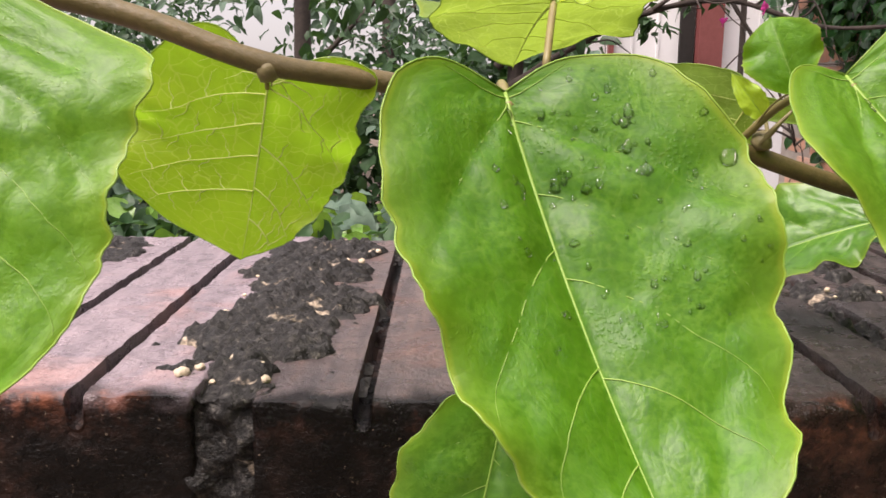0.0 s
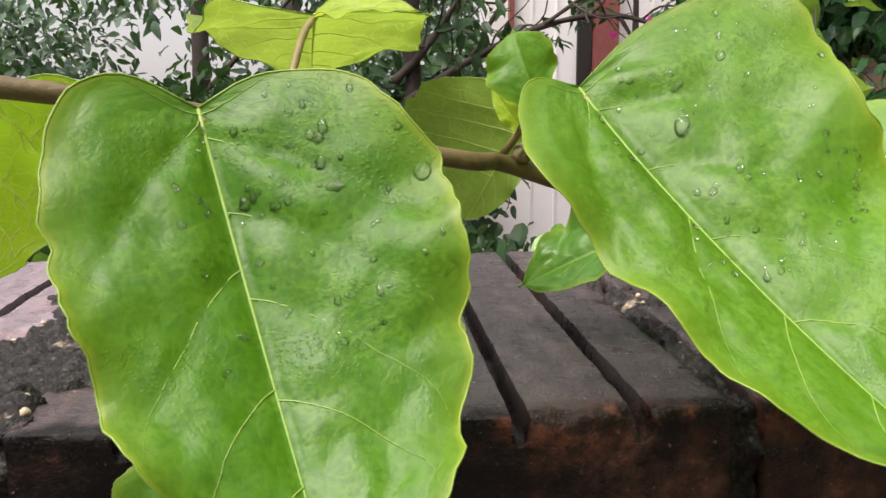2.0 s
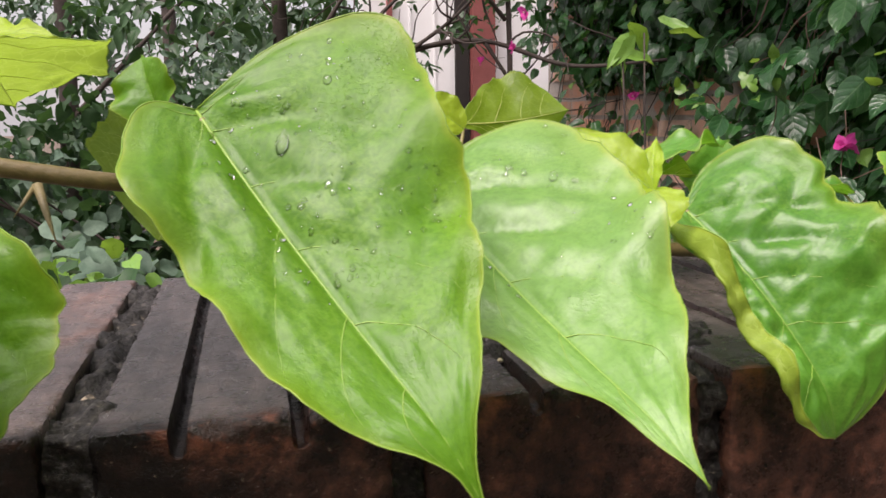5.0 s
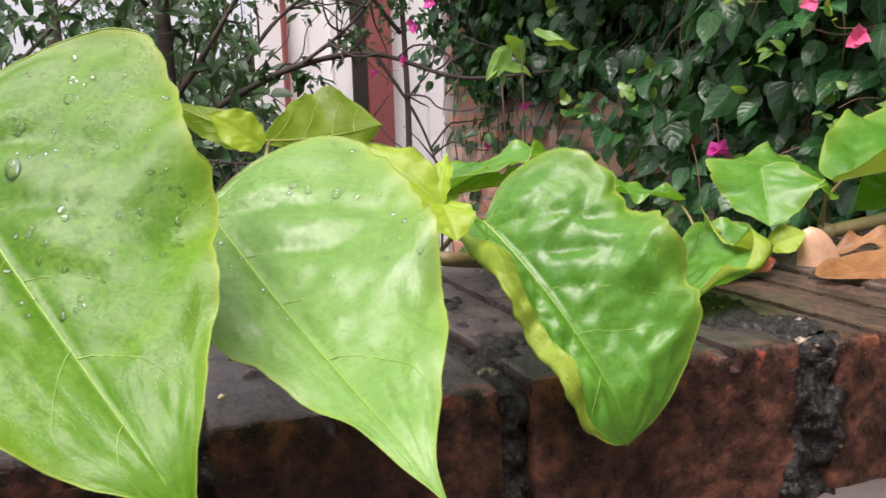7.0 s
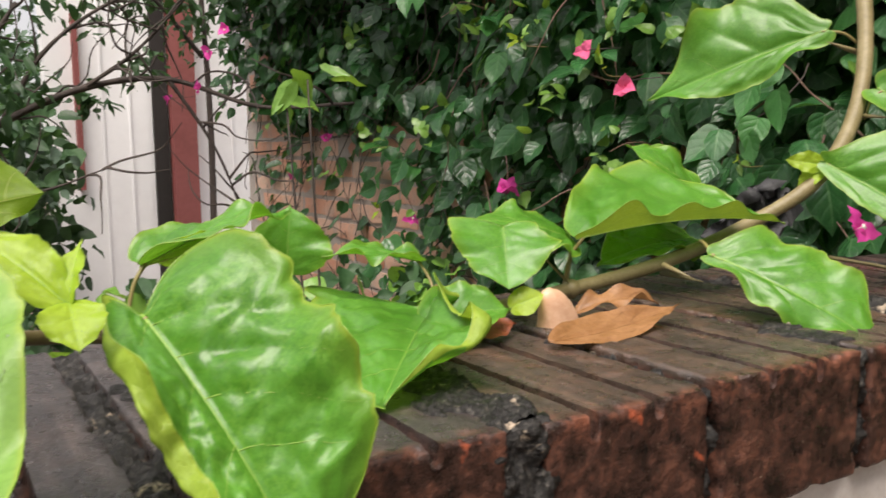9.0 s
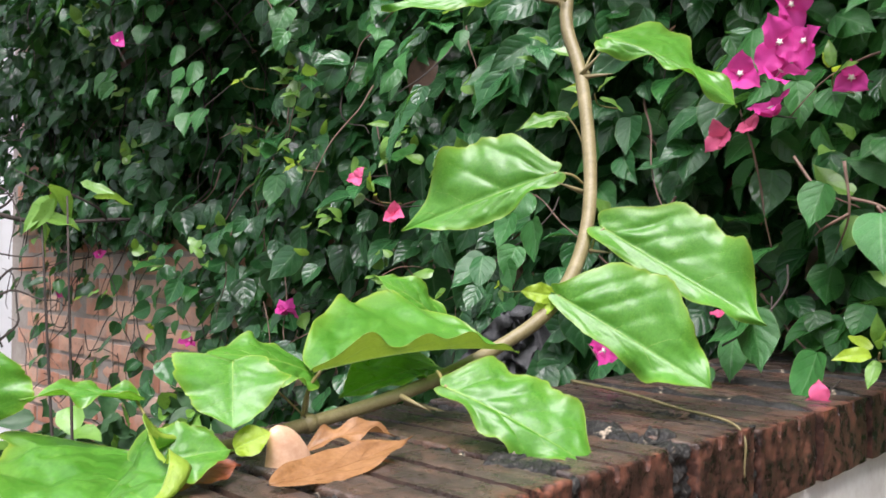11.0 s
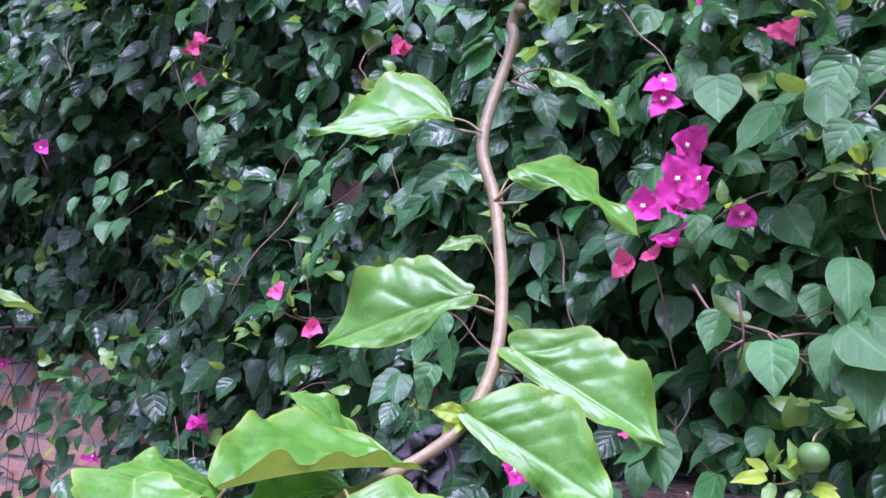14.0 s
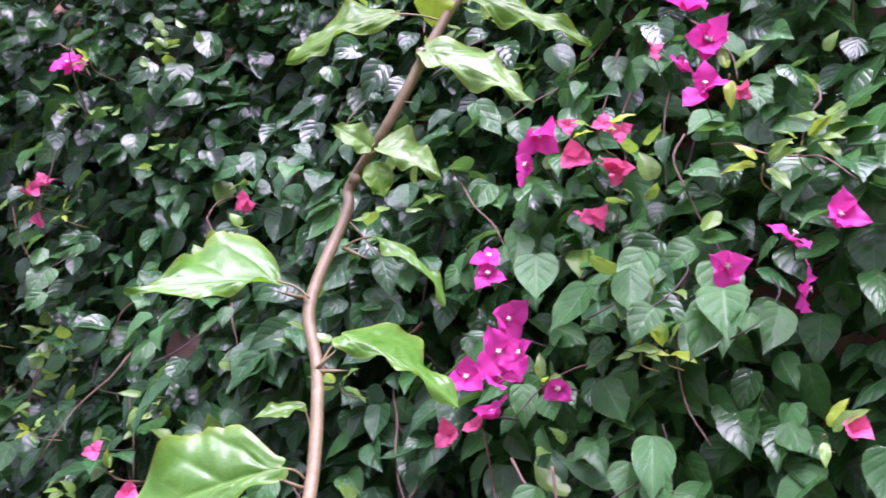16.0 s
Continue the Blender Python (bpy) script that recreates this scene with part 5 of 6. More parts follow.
tagged(new("ground", mesh_of("ground", gv, gf, SOIL)), "damp brown garden soil", "ground", kind="structure")

# ---- brick boundary wall behind the hedge ----
WX, W0, W1, WH = 1.56, -1.6, 3.9, 3.1
boundary = tagged(new("wall_east"), "old orange brick boundary wall overgrown by bougainvillea", "wall", kind="structure")


def box(x0, x1, y0, y1, z0, z1):
    v = [(x, y, z) for z in (z0, z1) for y in (y0, y1) for x in (x0, x1)]
    return v, [(0, 2, 3, 1), (4, 5, 7, 6), (0, 1, 5, 4), (2, 6, 7, 3), (0, 4, 6, 2), (1, 3, 7, 5)]


v, f = box(WX + 0.007, WX + 0.24, W0, W1, -0.1, WH)
part("mortar_bed", v, f, WALL_MORTAR, boundary, "grey mortar between the bricks", smooth=False)


def wall_brick(seed):
    v, f = rough_box(-0.05, 0.05, -0.112, 0.112, -0.031, 0.031, seed, 0.034, 0.006, 0.003)
    return mesh_of("brick", v, f, WALL_BRICK, smooth=False)


brick_meshes = [wall_brick(40 + 5 * k) for k in range(5)]
rnd = random.Random(4)
rest = []
for r in range(int(WH / 0.076)):
    for c in range(int((W1 - W0) / 0.236)):
        y, z = W0 + 0.118 + 0.236 * c + (0.118 if r % 2 else 0), 0.036 + 0.076 * r
        if y > W1 - 0.1:
            continue
        x = WX + 0.05 + rnd.uniform(-0.005, 0.006)
        me = rnd.choice(brick_meshes)
        if 1.5 < y and 0.55 < z < 2.0:
            ob = new("brick", me)
            ob.parent = boundary
            ob.location = (x, y, z)
            ob.rotation_euler = (rnd.uniform(-0.02, 0.02), 0, rnd.uniform(-0.02, 0.02))
        else:
            rest.append(([p.co + Vector((x, y, z)) for p in me.vertices], [tuple(q.vertices) for q in me.polygons]))
v, f = join(rest)
tagged(part("brickwork", v, f, WALL_BRICK, boundary, smooth=False), kind="stuff")

# ---- white house beyond the garden ----
HY = 5.5
house = thing("house", (0.9, HY, 0), "white painted house wall with dull red posts, far across the garden", "house")
v, f = box(0, 4.5, 0, 0.2, 0, 4.2)
part("wall", v, f, WHITE, house, "white painted wall", smooth=False)
# near-black slab on the wall stands in for the shade inside a slit
v, f = box(0.60, 0.69, -0.03, 0.0, 0, 4.2)
part("gap", v, f, DARK, house, "dark slab painted as the shade in a narrow gap", smooth=False)
v, f = box(0.70, 0.85, -0.10, 0.0, 0, 4.2)
part("post", v, f, RED_PAINT, house, "dull red painted post", smooth=False)
v, f = box(0.15, 0.18, -0.06, 0.0, 0.86, 1.9)
part("shutter_edge", v, f, RED_PAINT, house, "dull red painted strip", smooth=False)
for x in (0.30, 0.46, 1.10, 1.35):
    v, f = box(x, x + 0.012, -0.012, 0.0, 0, 4.2)
    part("board_joint", v, f, WHITE, house, smooth=False)


# ---- foliage ----
def leaf_kinds(wide, broad, seeds, rows=7, cols=2, lobe=0.08, curl=30, fold=14, heart=False):
    out = []
    for s in seeds:
        shape = {}
        if heart:
            # broad ovate leaves with a drawn-out tip, some hollow, some arched
            r = random.Random(s + 500)
            k, g = r.uniform(0.86, 1.12), r.uniform(0.92, 1.08)
            ovate = (24, 34, 36, 34, 28, 20, 10, 3.5)
            shape = dict(plus=tuple(k * g * q for q in ovate), minus=tuple(k / g * q for q in ovate))
            fold = r.choice((-16, -9, 10, 20))
        b = Blade((0, 0, 0), (0, 0, -1), (0, -1, 0), wide * random.Random(s).uniform(0.85, 1.15), fold, curl * (1 if s % 3 else -0.6), 0.015 if heart else 0.05, lobe, broad, s, 0.010 if heart else 0.022, 0.0, lumps=0.005 if heart else 0.02, **shape)
        v, f, sv = b.grid(rows, cols)
        out.append((np.array([tuple(p) for p in v]), f, sv))
    return out


def pose_of(place, along, facing, size):
    """Turns a leaf that hangs down -z and faces -y."""
    z = -Vector(along).normalized()
    y = -(Vector(facing) - Vector(facing).dot(z) * z).normalized()
    x = y.cross(z)
    return Matrix(((x.x, y.x, z.x), (x.y, y.y, z.y), (x.z, y.z, z.z))).to_4x4(), Vector(place), size


def scatter_mesh(name, kinds, poses, mats, rnd):
    vs, fs, mi, sv, k = [], [], [], [], 0
    for (turn, place, size), m in poses:
        v, f, q = rnd.choice(kinds)
        sv.extend(q)
        vs.append(v @ np.array(turn.to_3x3()).T * size + np.array(place))
        fs.extend(tuple(i + k for i in q) for q in f)
        mi.extend([m] * len(f))
        k += len(v)
    me = bpy.data.meshes.new(name)
    me.from_pydata(np.concatenate(vs).tolist(), [], fs)
    for m in mats:
        me.materials.append(m)
    for i, key in enumerate(("along", "across")):
        me.attributes.new(key, "FLOAT", "POINT").data.foreach_set("value", [q[i] for q in sv])
    me.polygons.foreach_set("material_index", mi)
    me.polygons.foreach_set("use_smooth", [True] * len(fs))
    me.update()
    return me


hedge = thing("bougainvillea_hedge", (1.4, 1.0, 0), "dense dark green bougainvillea hedge covering the brick wall", "hedge")
hedge_origin = Vector((1.4, 1.0, 0))


def hollow(y, z):
    """1 in the middle of the dark hollow in the hedge, 0 outside."""
    return max(0.0, 1 - ((y - 1.78) / 0.34) ** 2 - ((z - 1.48) / 0.34) ** 2)


def hedge_front(y, z):
    n = noise.noise(Vector((y * 2.3, z * 2.3, 3.0))) + 0.9 * noise.noise(Vector((y * 7, z * 7, 8.0)))
    return 1.25 + 0.05 * max(0, y - 0.6) + (0.11 if y > 0.8 else 0.07) * n + (0.09 if y < 1.0 else 0.09 - 0.14 * min(1.0, (y - 1.0) / 0.4)) * max(0, z - 1.05) + 0.16 * hollow(y, z) - 0.17 * min(1.0, max(0.0, (z - 1.62) / 0.22)) * min(1.0, max(0.0, (y - 1.2) / 0.3))


def hedge_density(y, z):
    d = 1.0
    if z < 1.25:
        d *= max(0.22, 1 - max(0, y - 1.55) * 0.95)
    if y > 2.2 and z < 1.6:
        d *= 0.5
    if z < 1.0:
        d *= 0.75
    d *= (0.95 if y > 0.8 else 1.15) + 0.7 * noise.noise(Vector((y * 3.1, z * 3.1, 21.0))) + 0.5 * noise.noise(Vector((y * 9, z * 9, 2.0)))
    if z > 1.3:
        d = max(d, 0.42)
    return d * (1 - 0.75 * min(1.0, 1.5 * hollow(y, z)))


rnd = random.Random(8)
kinds = leaf_kinds(0.72, 0.40, range(60, 72), 10, 3, 0.07, 40, heart=True)
fine_kinds = leaf_kinds(0.72, 0.40, range(60, 72), 18, 5, 0.07, 40, heart=True)
front, back = [], []
inner = []
coarse_kinds = leaf_kinds(0.86, 0.40, range(60, 64), 5, 2, fold=18)
while len(front) + len(back) + len(inner) < 24000:
    y, z = (rnd.uniform(-0.7, 0.9) if rnd.random() < 0.25 else rnd.uniform(-0.9, 3.7)), rnd.uniform(0.72, 3.15)
    if rnd.random() > hedge_density(y, z):
        continue
    deep = rnd.random() ** 1.2 * 0.28 if len(front) + len(back) + len(inner) < 15500 else rnd.uniform(0.16, 0.3)
    p = (hedge_front(y, z) + deep, y, z)
    along = Vector((-0.35 + rnd.gauss(0, 0.3), rnd.gauss(0, 0.6), -0.8 + rnd.gauss(0, 0.35)))
    facing = Vector((-0.8, (-0.35 if y > 0.6 else 0.25) + rnd.gauss(0, 0.55), 0.75 + rnd.gauss(0, 0.5)))
    size = rnd.uniform(0.042, 0.084) if y > 0.6 else rnd.uniform(0.040, 0.076)
    u = rnd.random()
    m = 2 if u > 0.997 else (1 if u > (0.95 if y < 0.6 and z < 1.25 else 0.98) and deep < 0.06 else (3 if u < (0.75 if y < 0.5 else 0.15) else 0))
    if m == 1:
        size *= 0.7
    item = (pose_of(Vector(p) - hedge_origin, along, facing, size), m)
    if deep > 0.15:
        inner.append(item)
        continue
    (front if deep < 0.045 and 0.0 < y < 1.25 and 1.1 < z < 1.85 else back).append(item)
# extra hedge leaves added close to the wall, hiding lit brick so gaps go dark
for k in range(5200):
    y, z = rnd.uniform(0.3, 3.4), rnd.uniform(1.2, 2.7)
    along = Vector((rnd.gauss(0, 0.3), rnd.gauss(0, 0.6), -0.8 + rnd.gauss(0, 0.35)))
    inner.append((pose_of(Vector((WX - rnd.uniform(0.01, 0.08), y, z)) - hedge_origin, along, Vector((-0.9, rnd.gauss(0, 0.4), 0.3 + rnd.gauss(0, 0.4))), rnd.uniform(0.05, 0.085)), 0))
# pale shoot tips
for k in range(58):
    y, z = rnd.uniform(-0.4, 2.4), rnd.uniform(0.95, 2.3)
    p = Vector((hedge_front(y, z) - 0.04, y, z))
    for q in range(rnd.randint(5, 9)):
        way = Vector((rnd.gauss(-0.5, 0.4), rnd.gauss(0, 0.6), rnd.gauss(0.1, 0.6)))
        back.append((pose_of(p + 0.035 * Vector((rnd.gauss(0, 0.5), rnd.gauss(0, 0.7), rnd.gauss(0, 0.7))) - hedge_origin, way, Vector((-0.6, -0.3, 0.8)), rnd.uniform(0.020, 0.042)), 1))
MATS = [HEDGE, HEDGE_LIGHT, HEDGE_DRY, HEDGE_MID]
ob = new("foliage", scatter_mesh("foliage", kinds, front[300:] + back, MATS, rnd))
ob.parent = hedge
tagged(ob, kind="stuff")
ob = new("inner_foliage", scatter_mesh("inner_foliage", coarse_kinds, inner, MATS, rnd))
ob.parent = hedge
tagged(ob, kind="stuff")
single = {}
for (turn, place, size), m in front[:300]:
    i = rnd.randrange(len(kinds))
    if (i, m) not in single:
        v, f, sv = fine_kinds[i]
        single[i, m] = mesh_of("leaf", v, f, MATS[m], leafy=sv)
    ob = new("leaf", single[i, m])
    ob.parent = hedge
    ob.matrix_basis = Matrix.Translation(place) @ turn @ Matrix.Scale(size, 4)

for k in range(90):
    y, z = rnd.uniform(-0.5, 3.4), rnd.uniform(0.9, 2.5)
    x = hedge_front(y, z)
    pts = [Vector((x + 0.10 + rnd.uniform(0, 0.1), y, z))]
    d = Vector((rnd.gauss(-0.1, 0.2), rnd.gauss(0, 0.7), rnd.gauss(-0.5, 0.6))).normalized()
    for q in range(5):
        d = (d + Vector((rnd.gauss(-0.05, 0.15), rnd.gauss(0, 0.25), rnd.gauss(-0.1, 0.25)))).normalized()
        pts.append(pts[-1] + d * rnd.uniform(0.04, 0.08))
    v, f = tube(smooth_line(pts, 16), [0.0022 * (1.1 - 0.05 * i) for i in range(16)], 5)
    part("twig", local(v, hedge_origin), f, BARK, hedge)
# brown woody twigs hanging through the front of the hedge
for k in range(70):
    y, z = rnd.uniform(-0.25, 1.9), rnd.uniform(1.0, 2.2)
    pts = [Vector((hedge_front(y, z) + 0.03, y, z))]
    d = Vector((-0.25, rnd.gauss(0, 0.6), rnd.gauss(-0.5, 0.4))).normalized()
    for q in range(5):
        d = (d + Vector((rnd.gauss(0.03, 0.1), rnd.gauss(0, 0.3), rnd.gauss(-0.12, 0.25)))).normalized()
        pts.append(pts[-1] + d * rnd.uniform(0.03, 0.06))
    v, f = tube(smooth_line(pts, 18), [rnd.uniform(0.0012, 0.0022) * (1.1 - 0.04 * i) for i in range(18)], 5)
    part("twig", local(v, hedge_origin), f, TWIG, hedge, "thin brown woody twig")
# a bare reddish twig forking among the leaves above the coping
for fork in ([(0.266, 1.215), (0.262, 1.165), (0.285, 1.128)], [(0.262, 1.180), (0.235, 1.170), (0.205, 1.140), (0.180, 1.128)],
             [(0.319, 1.225), (0.290, 1.190), (0.262, 1.172)], [(0.230, 1.168), (0.205, 1.172), (0.170, 1.168)], [(0.262, 1.165), (0.285, 1.152), (0.308, 1.146)],
             [(0.285, 1.188), (0.296, 1.165), (0.300, 1.150)], [(0.240, 1.172), (0.228, 1.150), (0.232, 1.128)]):
    pts = [Vector((1.115 + 0.012 * math.sin(40 * y), y, z)) for y, z in fork]
    pts[-1].x += 0.03
    v, f = tube(smooth_line(pts, 16), [0.0016 * (1.1 - 0.045 * i) for i in range(16)], 5)
    part("twig", local(v, hedge_origin), f, TWIG, hedge, "thin brown woody twig")
# bare net of fine stems over the brick
chunks = []
for k in range(170):
    y, z = rnd.uniform(1.2, 3.7), rnd.uniform(0.5, 2.0)
    pts = [Vector((WX - 0.02 - rnd.uniform(0, 0.12), y, z))]
    d = Vector((0, rnd.gauss(0, 0.6), rnd.gauss(0, 0.8))).normalized()
    for q in range(4):
        d = (d + Vector((0, rnd.gauss(0, 0.4), rnd.gauss(0, 0.4)))).normalized()
        pts.append(pts[-1] + d * 0.07 + Vector((rnd.gauss(0, 0.012), 0, 0)))
    chunks.append(tube(smooth_line(pts, 9), [rnd.uniform(0.001, 0.0022)] * 9, 4, False))
v, f = join(chunks)
tagged(part("stem_net", local(v, hedge_origin), f, BARK, hedge, "net of thin dark bare stems"), kind="stuff")


# ---- bougainvillea flowers ----
def bract(kind, seed):
    b = Blade((0, 0, 0), (0, 0, 1), (0, -1, 0), 0.86, 14 - 6 * (seed % 3), 14 + 16 * (seed % 4), 0.06, 0.08, 0.42, seed, 0.03, 0.012, ruffle=0.03, plus=(24, 37, 43, 43, 38, 28, 15, 5), minus=(24, 36, 41, 42, 36, 27, 15, 5))
    v, f, sv = b.grid(12, 5)
    return mesh_of("bract", v, f, BRACT if kind == "m" else BRACT_RED, leafy=sv)


bracts = {k: [bract(k, 90 + i) for i in range(8)] for k in "mc"}
tube_v, tube_f = tube([(0, 0, 0), (0, 0, 0.5), (0, 0, 0.60), (0, 0, 0.62), (0, 0, 0.60)], [0.05, 0.06, 0.25, 0.20, 0.05], 20)
star_v = [Vector((p.x * k, p.y * k, p.z)) for i, p in enumerate(tube_v) for k in [1.0 if i < 40 or i >= 80 else 0.72 + 0.28 * math.cos(5 * 2 * math.pi * (i % 20) / 20)]]
star_mesh = mesh_of("floret", star_v, tube_f, FLOWER)
rnd = random.Random(33)
FACE = Vector((-0.8, -0.55, 0.25))
for place, kind, count in NEAR_FLOWERS + MIDDLE_FLOWERS + FAR_FLOWERS:
    word = "bright magenta" if kind == "m" else "coral pink"
    ob = thing("bougainvillea_flower", place, word + " papery bougainvillea flower cluster on the hedge", "flower", "bougainvillea flowers")
    for c in range(count):
        off = Vector((rnd.gauss(-0.005, 0.008), rnd.gauss(0, 0.017), rnd.gauss(0, 0.019))) if count > 1 else Vector()
        axis = (FACE + Vector((rnd.gauss(0, 0.5), rnd.gauss(0, 0.5), rnd.gauss(0, 0.5)))).normalized()
        side = axis.orthogonal().normalized()
        spin = rnd.uniform(0, 6.28)
        size = rnd.uniform(0.026, 0.038) if kind == "m" else rnd.uniform(0.015, 0.028)
        size *= 0.85 if count == 1 else 1.0
        for q in range(3):
            w = spin + q * 2.094
            way = Matrix.Rotation(w, 3, axis) @ side
            way = (way + axis * rnd.uniform(-0.3, 1.3) + Vector((0, 0, -0.15))).normalized()
            o = new("bract", rnd.choice(bracts[kind]))
            o.parent = ob
            zz = way
            yy = -(axis - axis.dot(zz) * zz).normalized()
            xx = yy.cross(zz)
            o.matrix_basis = Matrix.Translation(off) @ Matrix(((xx.x, yy.x, zz.x), (xx.y, yy.y, zz.y), (xx.z, yy.z, zz.z))).to_4x4() @ Matrix.Scale(size, 4)
        if kind == "m" and c < 3:
            o = new("floret", star_mesh)
            o.parent = ob
            o.matrix_basis = Matrix.Translation(off) @ axis.to_track_quat("Z", "Y").to_matrix().to_4x4() @ Matrix.Scale(0.017, 4)
            tagged(o, "tiny cream-white floret")
    v, f = tube(smooth_line([(0, 0, 0), (0.03, 0.005, 0.004), (0.09, 0.012, 0.01)], 7), [0.0009] * 7, 5)
    part("flower_stalk", v, f, BARK, ob)


def sprig(place, n, rnd):
    """Full-grown leaves on a sprig standing out from the hedge."""
    o = Vector(place)
    for q in range(n):
        off = Vector((rnd.gauss(0, 0.015), rnd.gauss(0, 0.05), rnd.gauss(0, 0.04)))
        size = rnd.uniform(0.045, 0.07)
        turn, at, _ = pose_of(o + off - hedge_origin, Vector((-0.3, rnd.gauss(0, 0.5), -0.8)), Vector((-0.8, -0.2 + rnd.gauss(0, 0.4), 0.6 + rnd.gauss(0, 0.3))), 1)
        i = rnd.randrange(len(fine_kinds))
        if (i, 3) not in single:
            v, f, sv = fine_kinds[i]
            single[i, 3] = mesh_of("leaf", v, f, HEDGE_MID, leafy=sv)
        ob = new("leaf", single[i, 3])
        ob.parent = hedge
        ob.matrix_basis = Matrix.Translation(at) @ turn @ Matrix.Scale(size, 4)
    v, f = tube(smooth_line([o + Vector((-0.005, 0.03, -0.02)), o + Vector((0.015, 0.005, 0.0)), o + Vector((0.05, -0.01, 0.035)), o + Vector((0.08, 0.0, 0.06))], 12), [0.0011] * 12, 5)
    part("twig", local(v, hedge_origin), f, BARK, hedge)


for place, n in SPRIGS:
    sprig(place, n, rnd)
# young yellow-green sprays beside the flowers
for place, n in SPRAYS:
    o = Vector(place)
    for q in range(n):
        way = Vector((rnd.gauss(-0.2, 0.3), rnd.gauss(0, 0.8), rnd.gauss(0.1, 0.6))).normalized()
        b = Blade(o + way * 0.008, o + way * rnd.uniform(0.026, 0.046), (-0.8, -0.2, 0.7 + rnd.gauss(0, 0.3)), 0.42, 12, 30, 0.03, 0.03, 0.42, 200 + q, 0.01)
        v, f, sv = b.grid(10, 4)
        part("young_leaf", local(v, hedge_origin), f, YOUNG if q % 2 else HEDGE_LIGHT, hedge, "yellow-green young leaf", leafy=sv)
    v, f = tube(smooth_line([o, o + Vector((0.02, 0.006, -0.01)), o + Vector((0.06, 0.0, -0.01))], 8), [0.0009] * 8, 5)
    part("twig", local(v, hedge_origin), f, PETIOLE, hedge)
# leaves hanging over the end of the coping
sprig((1.06, 0.335, 1.056), 5, random.Random(76))


def green_fruit(place):
    ob = thing("green_fruit", place, "small round unripe green fruit hanging among the hedge leaves", "fruit")
    bm = bmesh.new()
    bmesh.ops.create_uvsphere(bm, u_segments=24, v_segments=16, radius=0.0138)
    v = [p.co * (1 + 0.02 * noise.noise(p.co * 90)) * (1 - 0.06 * (abs(p.co.z) > 0.0132)) for p in bm.verts]
    f = [tuple(q.index for q in face.verts) for face in bm.faces]
    bm.free()
    part("flesh", v, f, FRUIT, ob)
    v, f = tube(smooth_line([(0, 0, 0.0125), (0.01, 0.0, 0.019), (0.07, 0.01, 0.022)], 8), [0.0011] * 8, 6)
    part("stalk", v, f, PETIOLE, ob)


green_fruit(FRUIT_PLACE)


# ---- garden trees and shrubs beyond the wall ----
far_kinds = leaf_kinds(0.42, 0.42, range(70, 74), 5, 2, 0.02)
round_kinds = leaf_kinds(0.7, 0.42, range(74, 78), 5, 2, 0.04)


def crown(rnd, clumps, per, size, kinds, mats, origin, name, parent):
    poses = []
    for c, r in clumps:
        for k in range(per):
            d = Vector((rnd.gauss(0, 1), rnd.gauss(0, 1), rnd.gauss(0, 1))).normalized() * r * rnd.random() ** 0.45
            d.z *= 0.8
            along = Vector((rnd.gauss(0, 0.6), rnd.gauss(0, 0.6), rnd.gauss(-0.5, 0.5)))
            face = Vector((rnd.gauss(0, 0.5), rnd.gauss(-0.4, 0.5), rnd.gauss(0.7, 0.4)))
            poses.append((pose_of(Vector(c) + d - origin, along, face, size * rnd.uniform(0.6, 1.3)), rnd.randrange(len(mats))))
    ob = new(name, scatter_mesh(name, kinds, poses, mats, rnd))
    ob.parent = parent
    return tagged(ob, kind="stuff")


def tree(base, top, label, limbs, clumps, per, size, mats, seed, thick=0.05, kinds=None):
    rnd = random.Random(seed)
    o = Vector(base)
    ob = thing("tree", base, label, "tree", "garden trees")
    pts = smooth_line([base, (Vector(base) * 0.55 + Vector(top) * 0.45) + Vector((0.05, 0, 0)), top], 20)
    v, f = tube(pts, [thick * (1.15 - 0.7 * i / 20) for i in range(20)], 10)
    part("trunk", local(v, o), f, BARK, ob)
    for limb, r in limbs:
        n = 6 * len(limb)
        v, f = tube(smooth_line(limb, n), [0.6 * r * (1.1 - 0.75 * i / n) * (1 + 0.12 * math.sin(i * 1.9)) for i in range(n)], 7)
        bough = part("limb", local(v, o), f, BARK, ob)
        path = smooth_line(limb, 24)
        for k in range(9):
            at, d = Vector(path[rnd.randrange(5, 24)]), Vector((rnd.gauss(0.2, 0.7), rnd.gauss(0, 0.4), rnd.gauss(0.1, 0.6))).normalized()
            pts = [at]
            for q in range(4):
                d = (d + 0.45 * Vector((rnd.gauss(0, 1), rnd.gauss(0, 1), rnd.gauss(0, 1)))).normalized()
                pts.append(pts[-1] + d * rnd.uniform(0.04, 0.11))
            v, f = tube(smooth_line(pts, 14), [0.0042 * (1.1 - 0.06 * i) for i in range(14)], 5)
            part("twig", local(v, o), f, BARK, bough)
    crown(rnd, clumps, per, size, kinds or far_kinds, mats, o, "crown", ob)
    return ob


def blob_list(rnd, n, x, y, z, r):
    return [((rnd.uniform(*x), rnd.uniform(*y), rnd.uniform(*z)), rnd.uniform(*r)) for _ in range(n)]


r1 = random.Random(101)
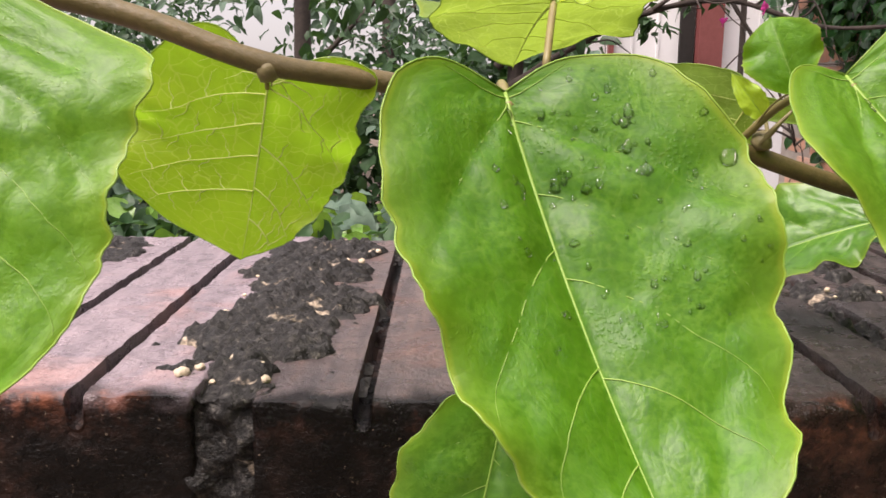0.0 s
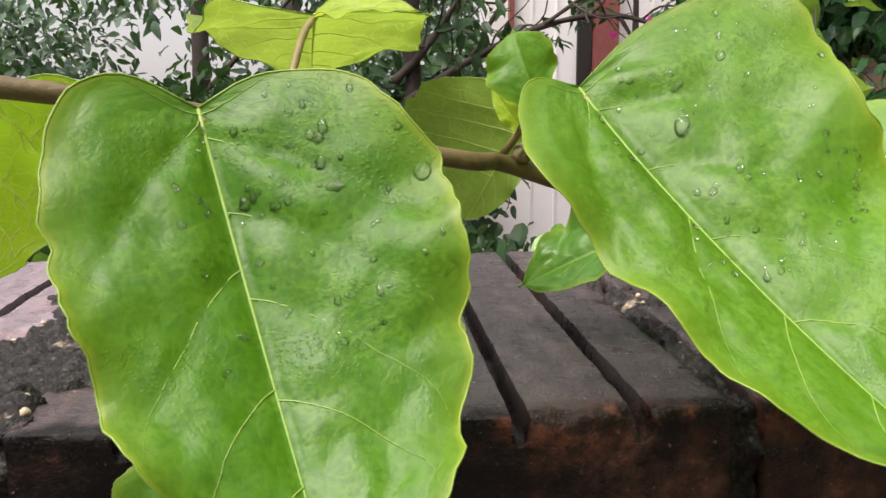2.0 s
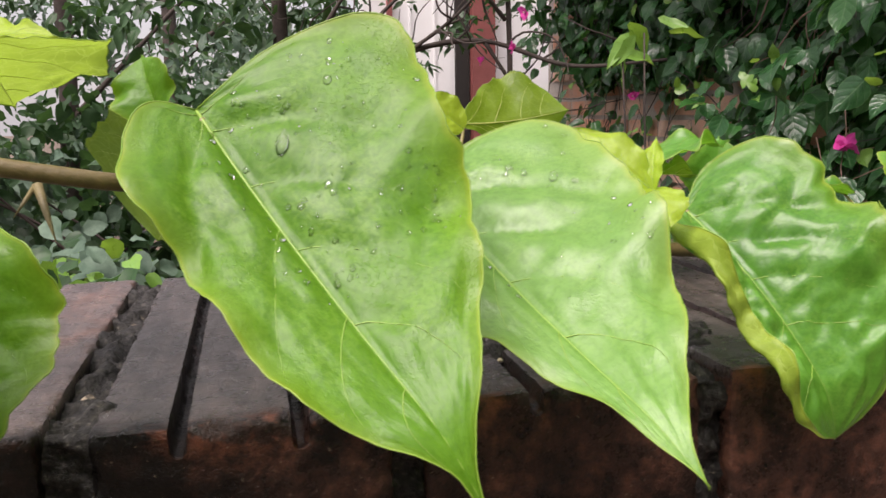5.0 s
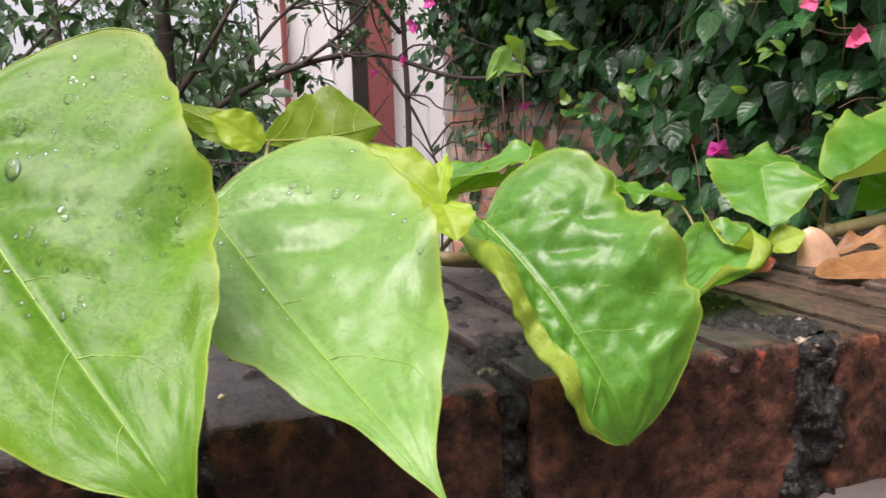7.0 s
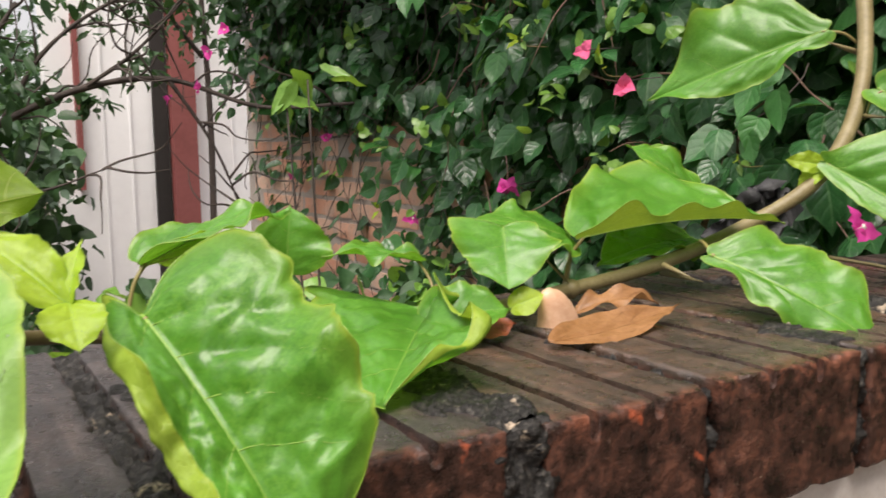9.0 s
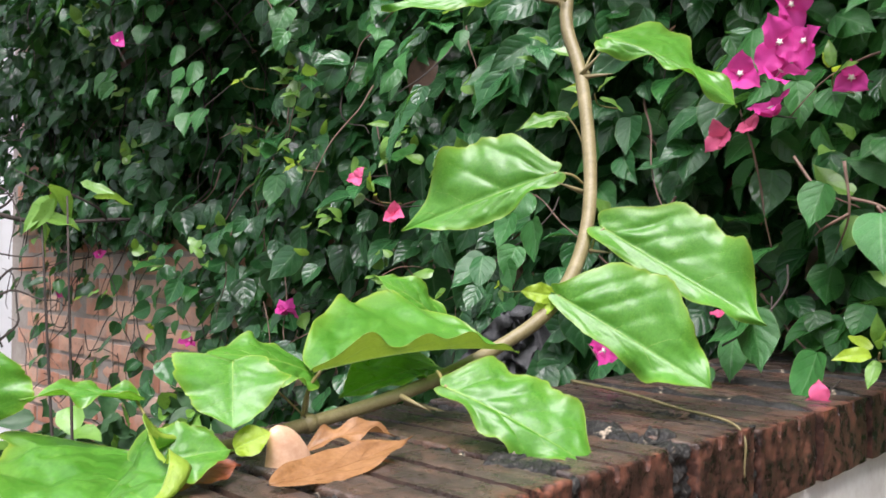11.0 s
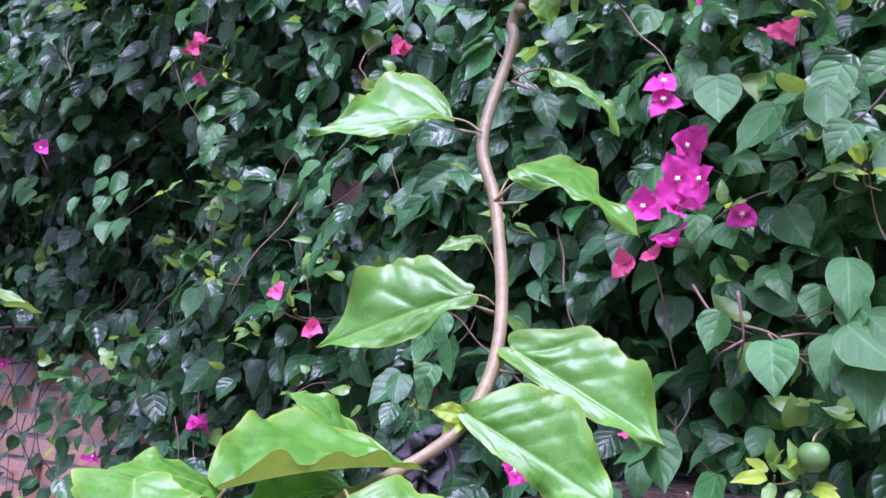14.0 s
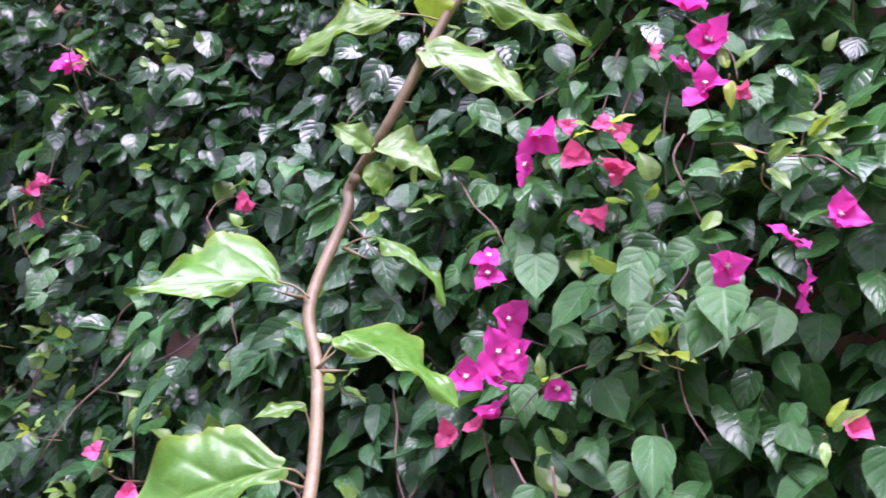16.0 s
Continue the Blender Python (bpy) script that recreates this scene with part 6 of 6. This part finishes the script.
tree((0.20, 3.0, -0.05), (0.24, 3.05, 2.6), "slender dark garden tree with bare crooked limbs and sparse leaves",
     [([(0.20, 3.0, 1.12), (0.30, 2.98, 1.22), (0.40, 2.95, 1.36), (0.52, 2.9, 1.55)], 0.026),
      ([(0.24, 3.0, 1.05), (0.46, 2.95, 1.19), (0.70, 2.9, 1.30), (0.95, 2.85, 1.33), (1.2, 2.7, 1.24), (1.40, 2.4, 1.24)], 0.022),
      ([(0.70, 2.9, 1.30), (0.85, 2.8, 1.42), (1.02, 2.7, 1.62)], 0.012),
      ([(0.46, 2.95, 1.19), (0.60, 2.9, 1.42), (0.82, 2.8, 1.58), (1.1, 2.7, 1.66)], 0.013),
      ([(0.95, 2.85, 1.33), (1.08, 2.8, 1.10), (1.16, 2.75, 0.85)], 0.011),
      ([(0.30, 2.98, 1.0), (0.52, 2.8, 0.98), (0.72, 2.7, 1.05)], 0.010),
      ([(0.22, 3.0, 1.5), (0.05, 2.9, 1.7), (-0.2, 2.8, 1.85)], 0.014)],
     blob_list(r1, 26, (-0.4, 1.25), (2.6, 3.3), (1.28, 2.1), (0.08, 0.17)), 34, 0.07, [FAR_LEAF], 1, 0.035)
r2 = random.Random(102)
tree((-0.9, 5.2, -0.05), (-0.85, 5.2, 3.2), "tall grey-green garden tree with a loose crown", [([(-0.9, 5.2, 1.0), (-0.4, 5.1, 1.5), (0.1, 5.0, 2.0)], 0.03)],
     blob_list(r2, 46, (-3.2, 0.7), (4.4, 6.0), (0.7, 3.2), (0.22, 0.45)), 70, 0.075, [FAR_LEAF, FAR_GREY], 2, 0.06)
tree((-2.4, 4.0, -0.05), (-2.3, 4.0, 3.0), "leafy garden tree beyond the low wall", [([(-2.4, 4.0, 1.0), (-1.9, 4.0, 1.6), (-1.5, 3.9, 1.9)], 0.03)],
     blob_list(r2, 30, (-3.4, -1.3), (3.3, 4.6), (0.8, 3.0), (0.2, 0.4)), 70, 0.075, [FAR_LEAF, FAR_GREY], 3, 0.05)
tree((1.6, 4.7, -0.05), (1.55, 4.7, 3.0), "dark garden tree before the white house", [([(1.6, 4.7, 1.6), (1.3, 4.6, 1.9), (1.0, 4.5, 2.0)], 0.02)],
     blob_list(r2, 22, (0.7, 2.4), (4.2, 5.0), (1.45, 2.8), (0.18, 0.32)), 70, 0.07, [FAR_LEAF], 4, 0.02)
tree((-0.6, 9.0, -0.05), (-0.6, 9.0, 4.0), "broad leafy tree in the distance", [([(-0.6, 9.0, 1.5), (0.2, 8.8, 2.2), (0.8, 8.8, 2.8)], 0.05)],
     blob_list(r2, 70, (-6.5, 2.2), (8.0, 10.0), (0.2, 2.4), (0.4, 0.8)), 80, 0.16, [FAR_LEAF, FAR_GREY], 5, 0.09)


def shrub(base, label, clumps, per, size, mats, seed, kinds=None, thick=0.011):
    rnd = random.Random(seed)
    o = Vector(base)
    ob = thing("shrub", base, label, "shrub", "garden shrubs")
    for c, r in clumps[:10]:
        mid = (Vector(c) + o) / 2 + Vector((rnd.gauss(0, 0.05), rnd.gauss(0, 0.05), 0.05))
        v, f = tube(smooth_line([o + Vector((rnd.gauss(0, 0.04), rnd.gauss(0, 0.04), 0)), mid, c], 10), [thick * (1.1 - 0.08 * i) for i in range(10)], 6)
        part("branch", local(v, o), f, BARK, ob)
    crown(rnd, clumps, per, size, kinds or round_kinds, mats, o, "foliage", ob)


r3 = random.Random(103)
shrub((-0.7, 1.9, -0.05), "silvery green shrub behind the low wall", blob_list(r3, 14, (-1.3, -0.2), (1.6, 2.3), (0.35, 0.85), (0.12, 0.22)), 60, 0.07, [FAR_GREY], 11)
shrub((0.1, 2.2, -0.05), "leafy green shrub behind the low wall", blob_list(r3, 12, (-0.3, 0.6), (1.9, 2.7), (0.2, 0.72), (0.12, 0.22)), 50, 0.08, [FAR_LEAF, HEDGE_LIGHT], 12)
shrub((0.8, 2.3, -0.05), "low green shrub at the foot of the brick wall", blob_list(r3, 9, (0.5, 1.25), (1.9, 2.9), (0.15, 0.62), (0.1, 0.2)), 46, 0.07, [FAR_LEAF], 13)
shrub((0.0, 4.0, -0.05), "dark leafy shrubs at the back of the garden", blob_list(r3, 20, (-1.6, 0.7), (3.6, 4.6), (0.2, 1.1), (0.2, 0.32)), 60, 0.09, [FAR_LEAF, FAR_GREY], 14)
shrub((0.2, 1.5, -0.05), "low dark green plants close behind the low wall", blob_list(r3, 26, (-0.9, 1.25), (1.2, 1.9), (0.5, 0.82), (0.10, 0.17)), 60, 0.06, [FAR_LEAF, FAR_LEAF, HEDGE_LIGHT], 16)
shrub((-0.9, 4.9, -0.05), "dense dark green bushes closing the back of the garden", blob_list(r3, 46, (-2.8, 0.8), (4.5, 5.3), (0.0, 1.25), (0.24, 0.4)), 90, 0.11, [FAR_LEAF], 17)
# ground-rooted stem added in place of a sprig hanging from above
shrub((0.80, 1.30, -0.05), "thin stem from the ground standing in for a hanging sprig with a few long drooping pale leaves", [((0.80, 1.34, 1.22), 0.05), ((0.76, 1.34, 1.20), 0.04)], 4, 0.085, [HEDGE_LIGHT], 15, far_kinds, 0.004)
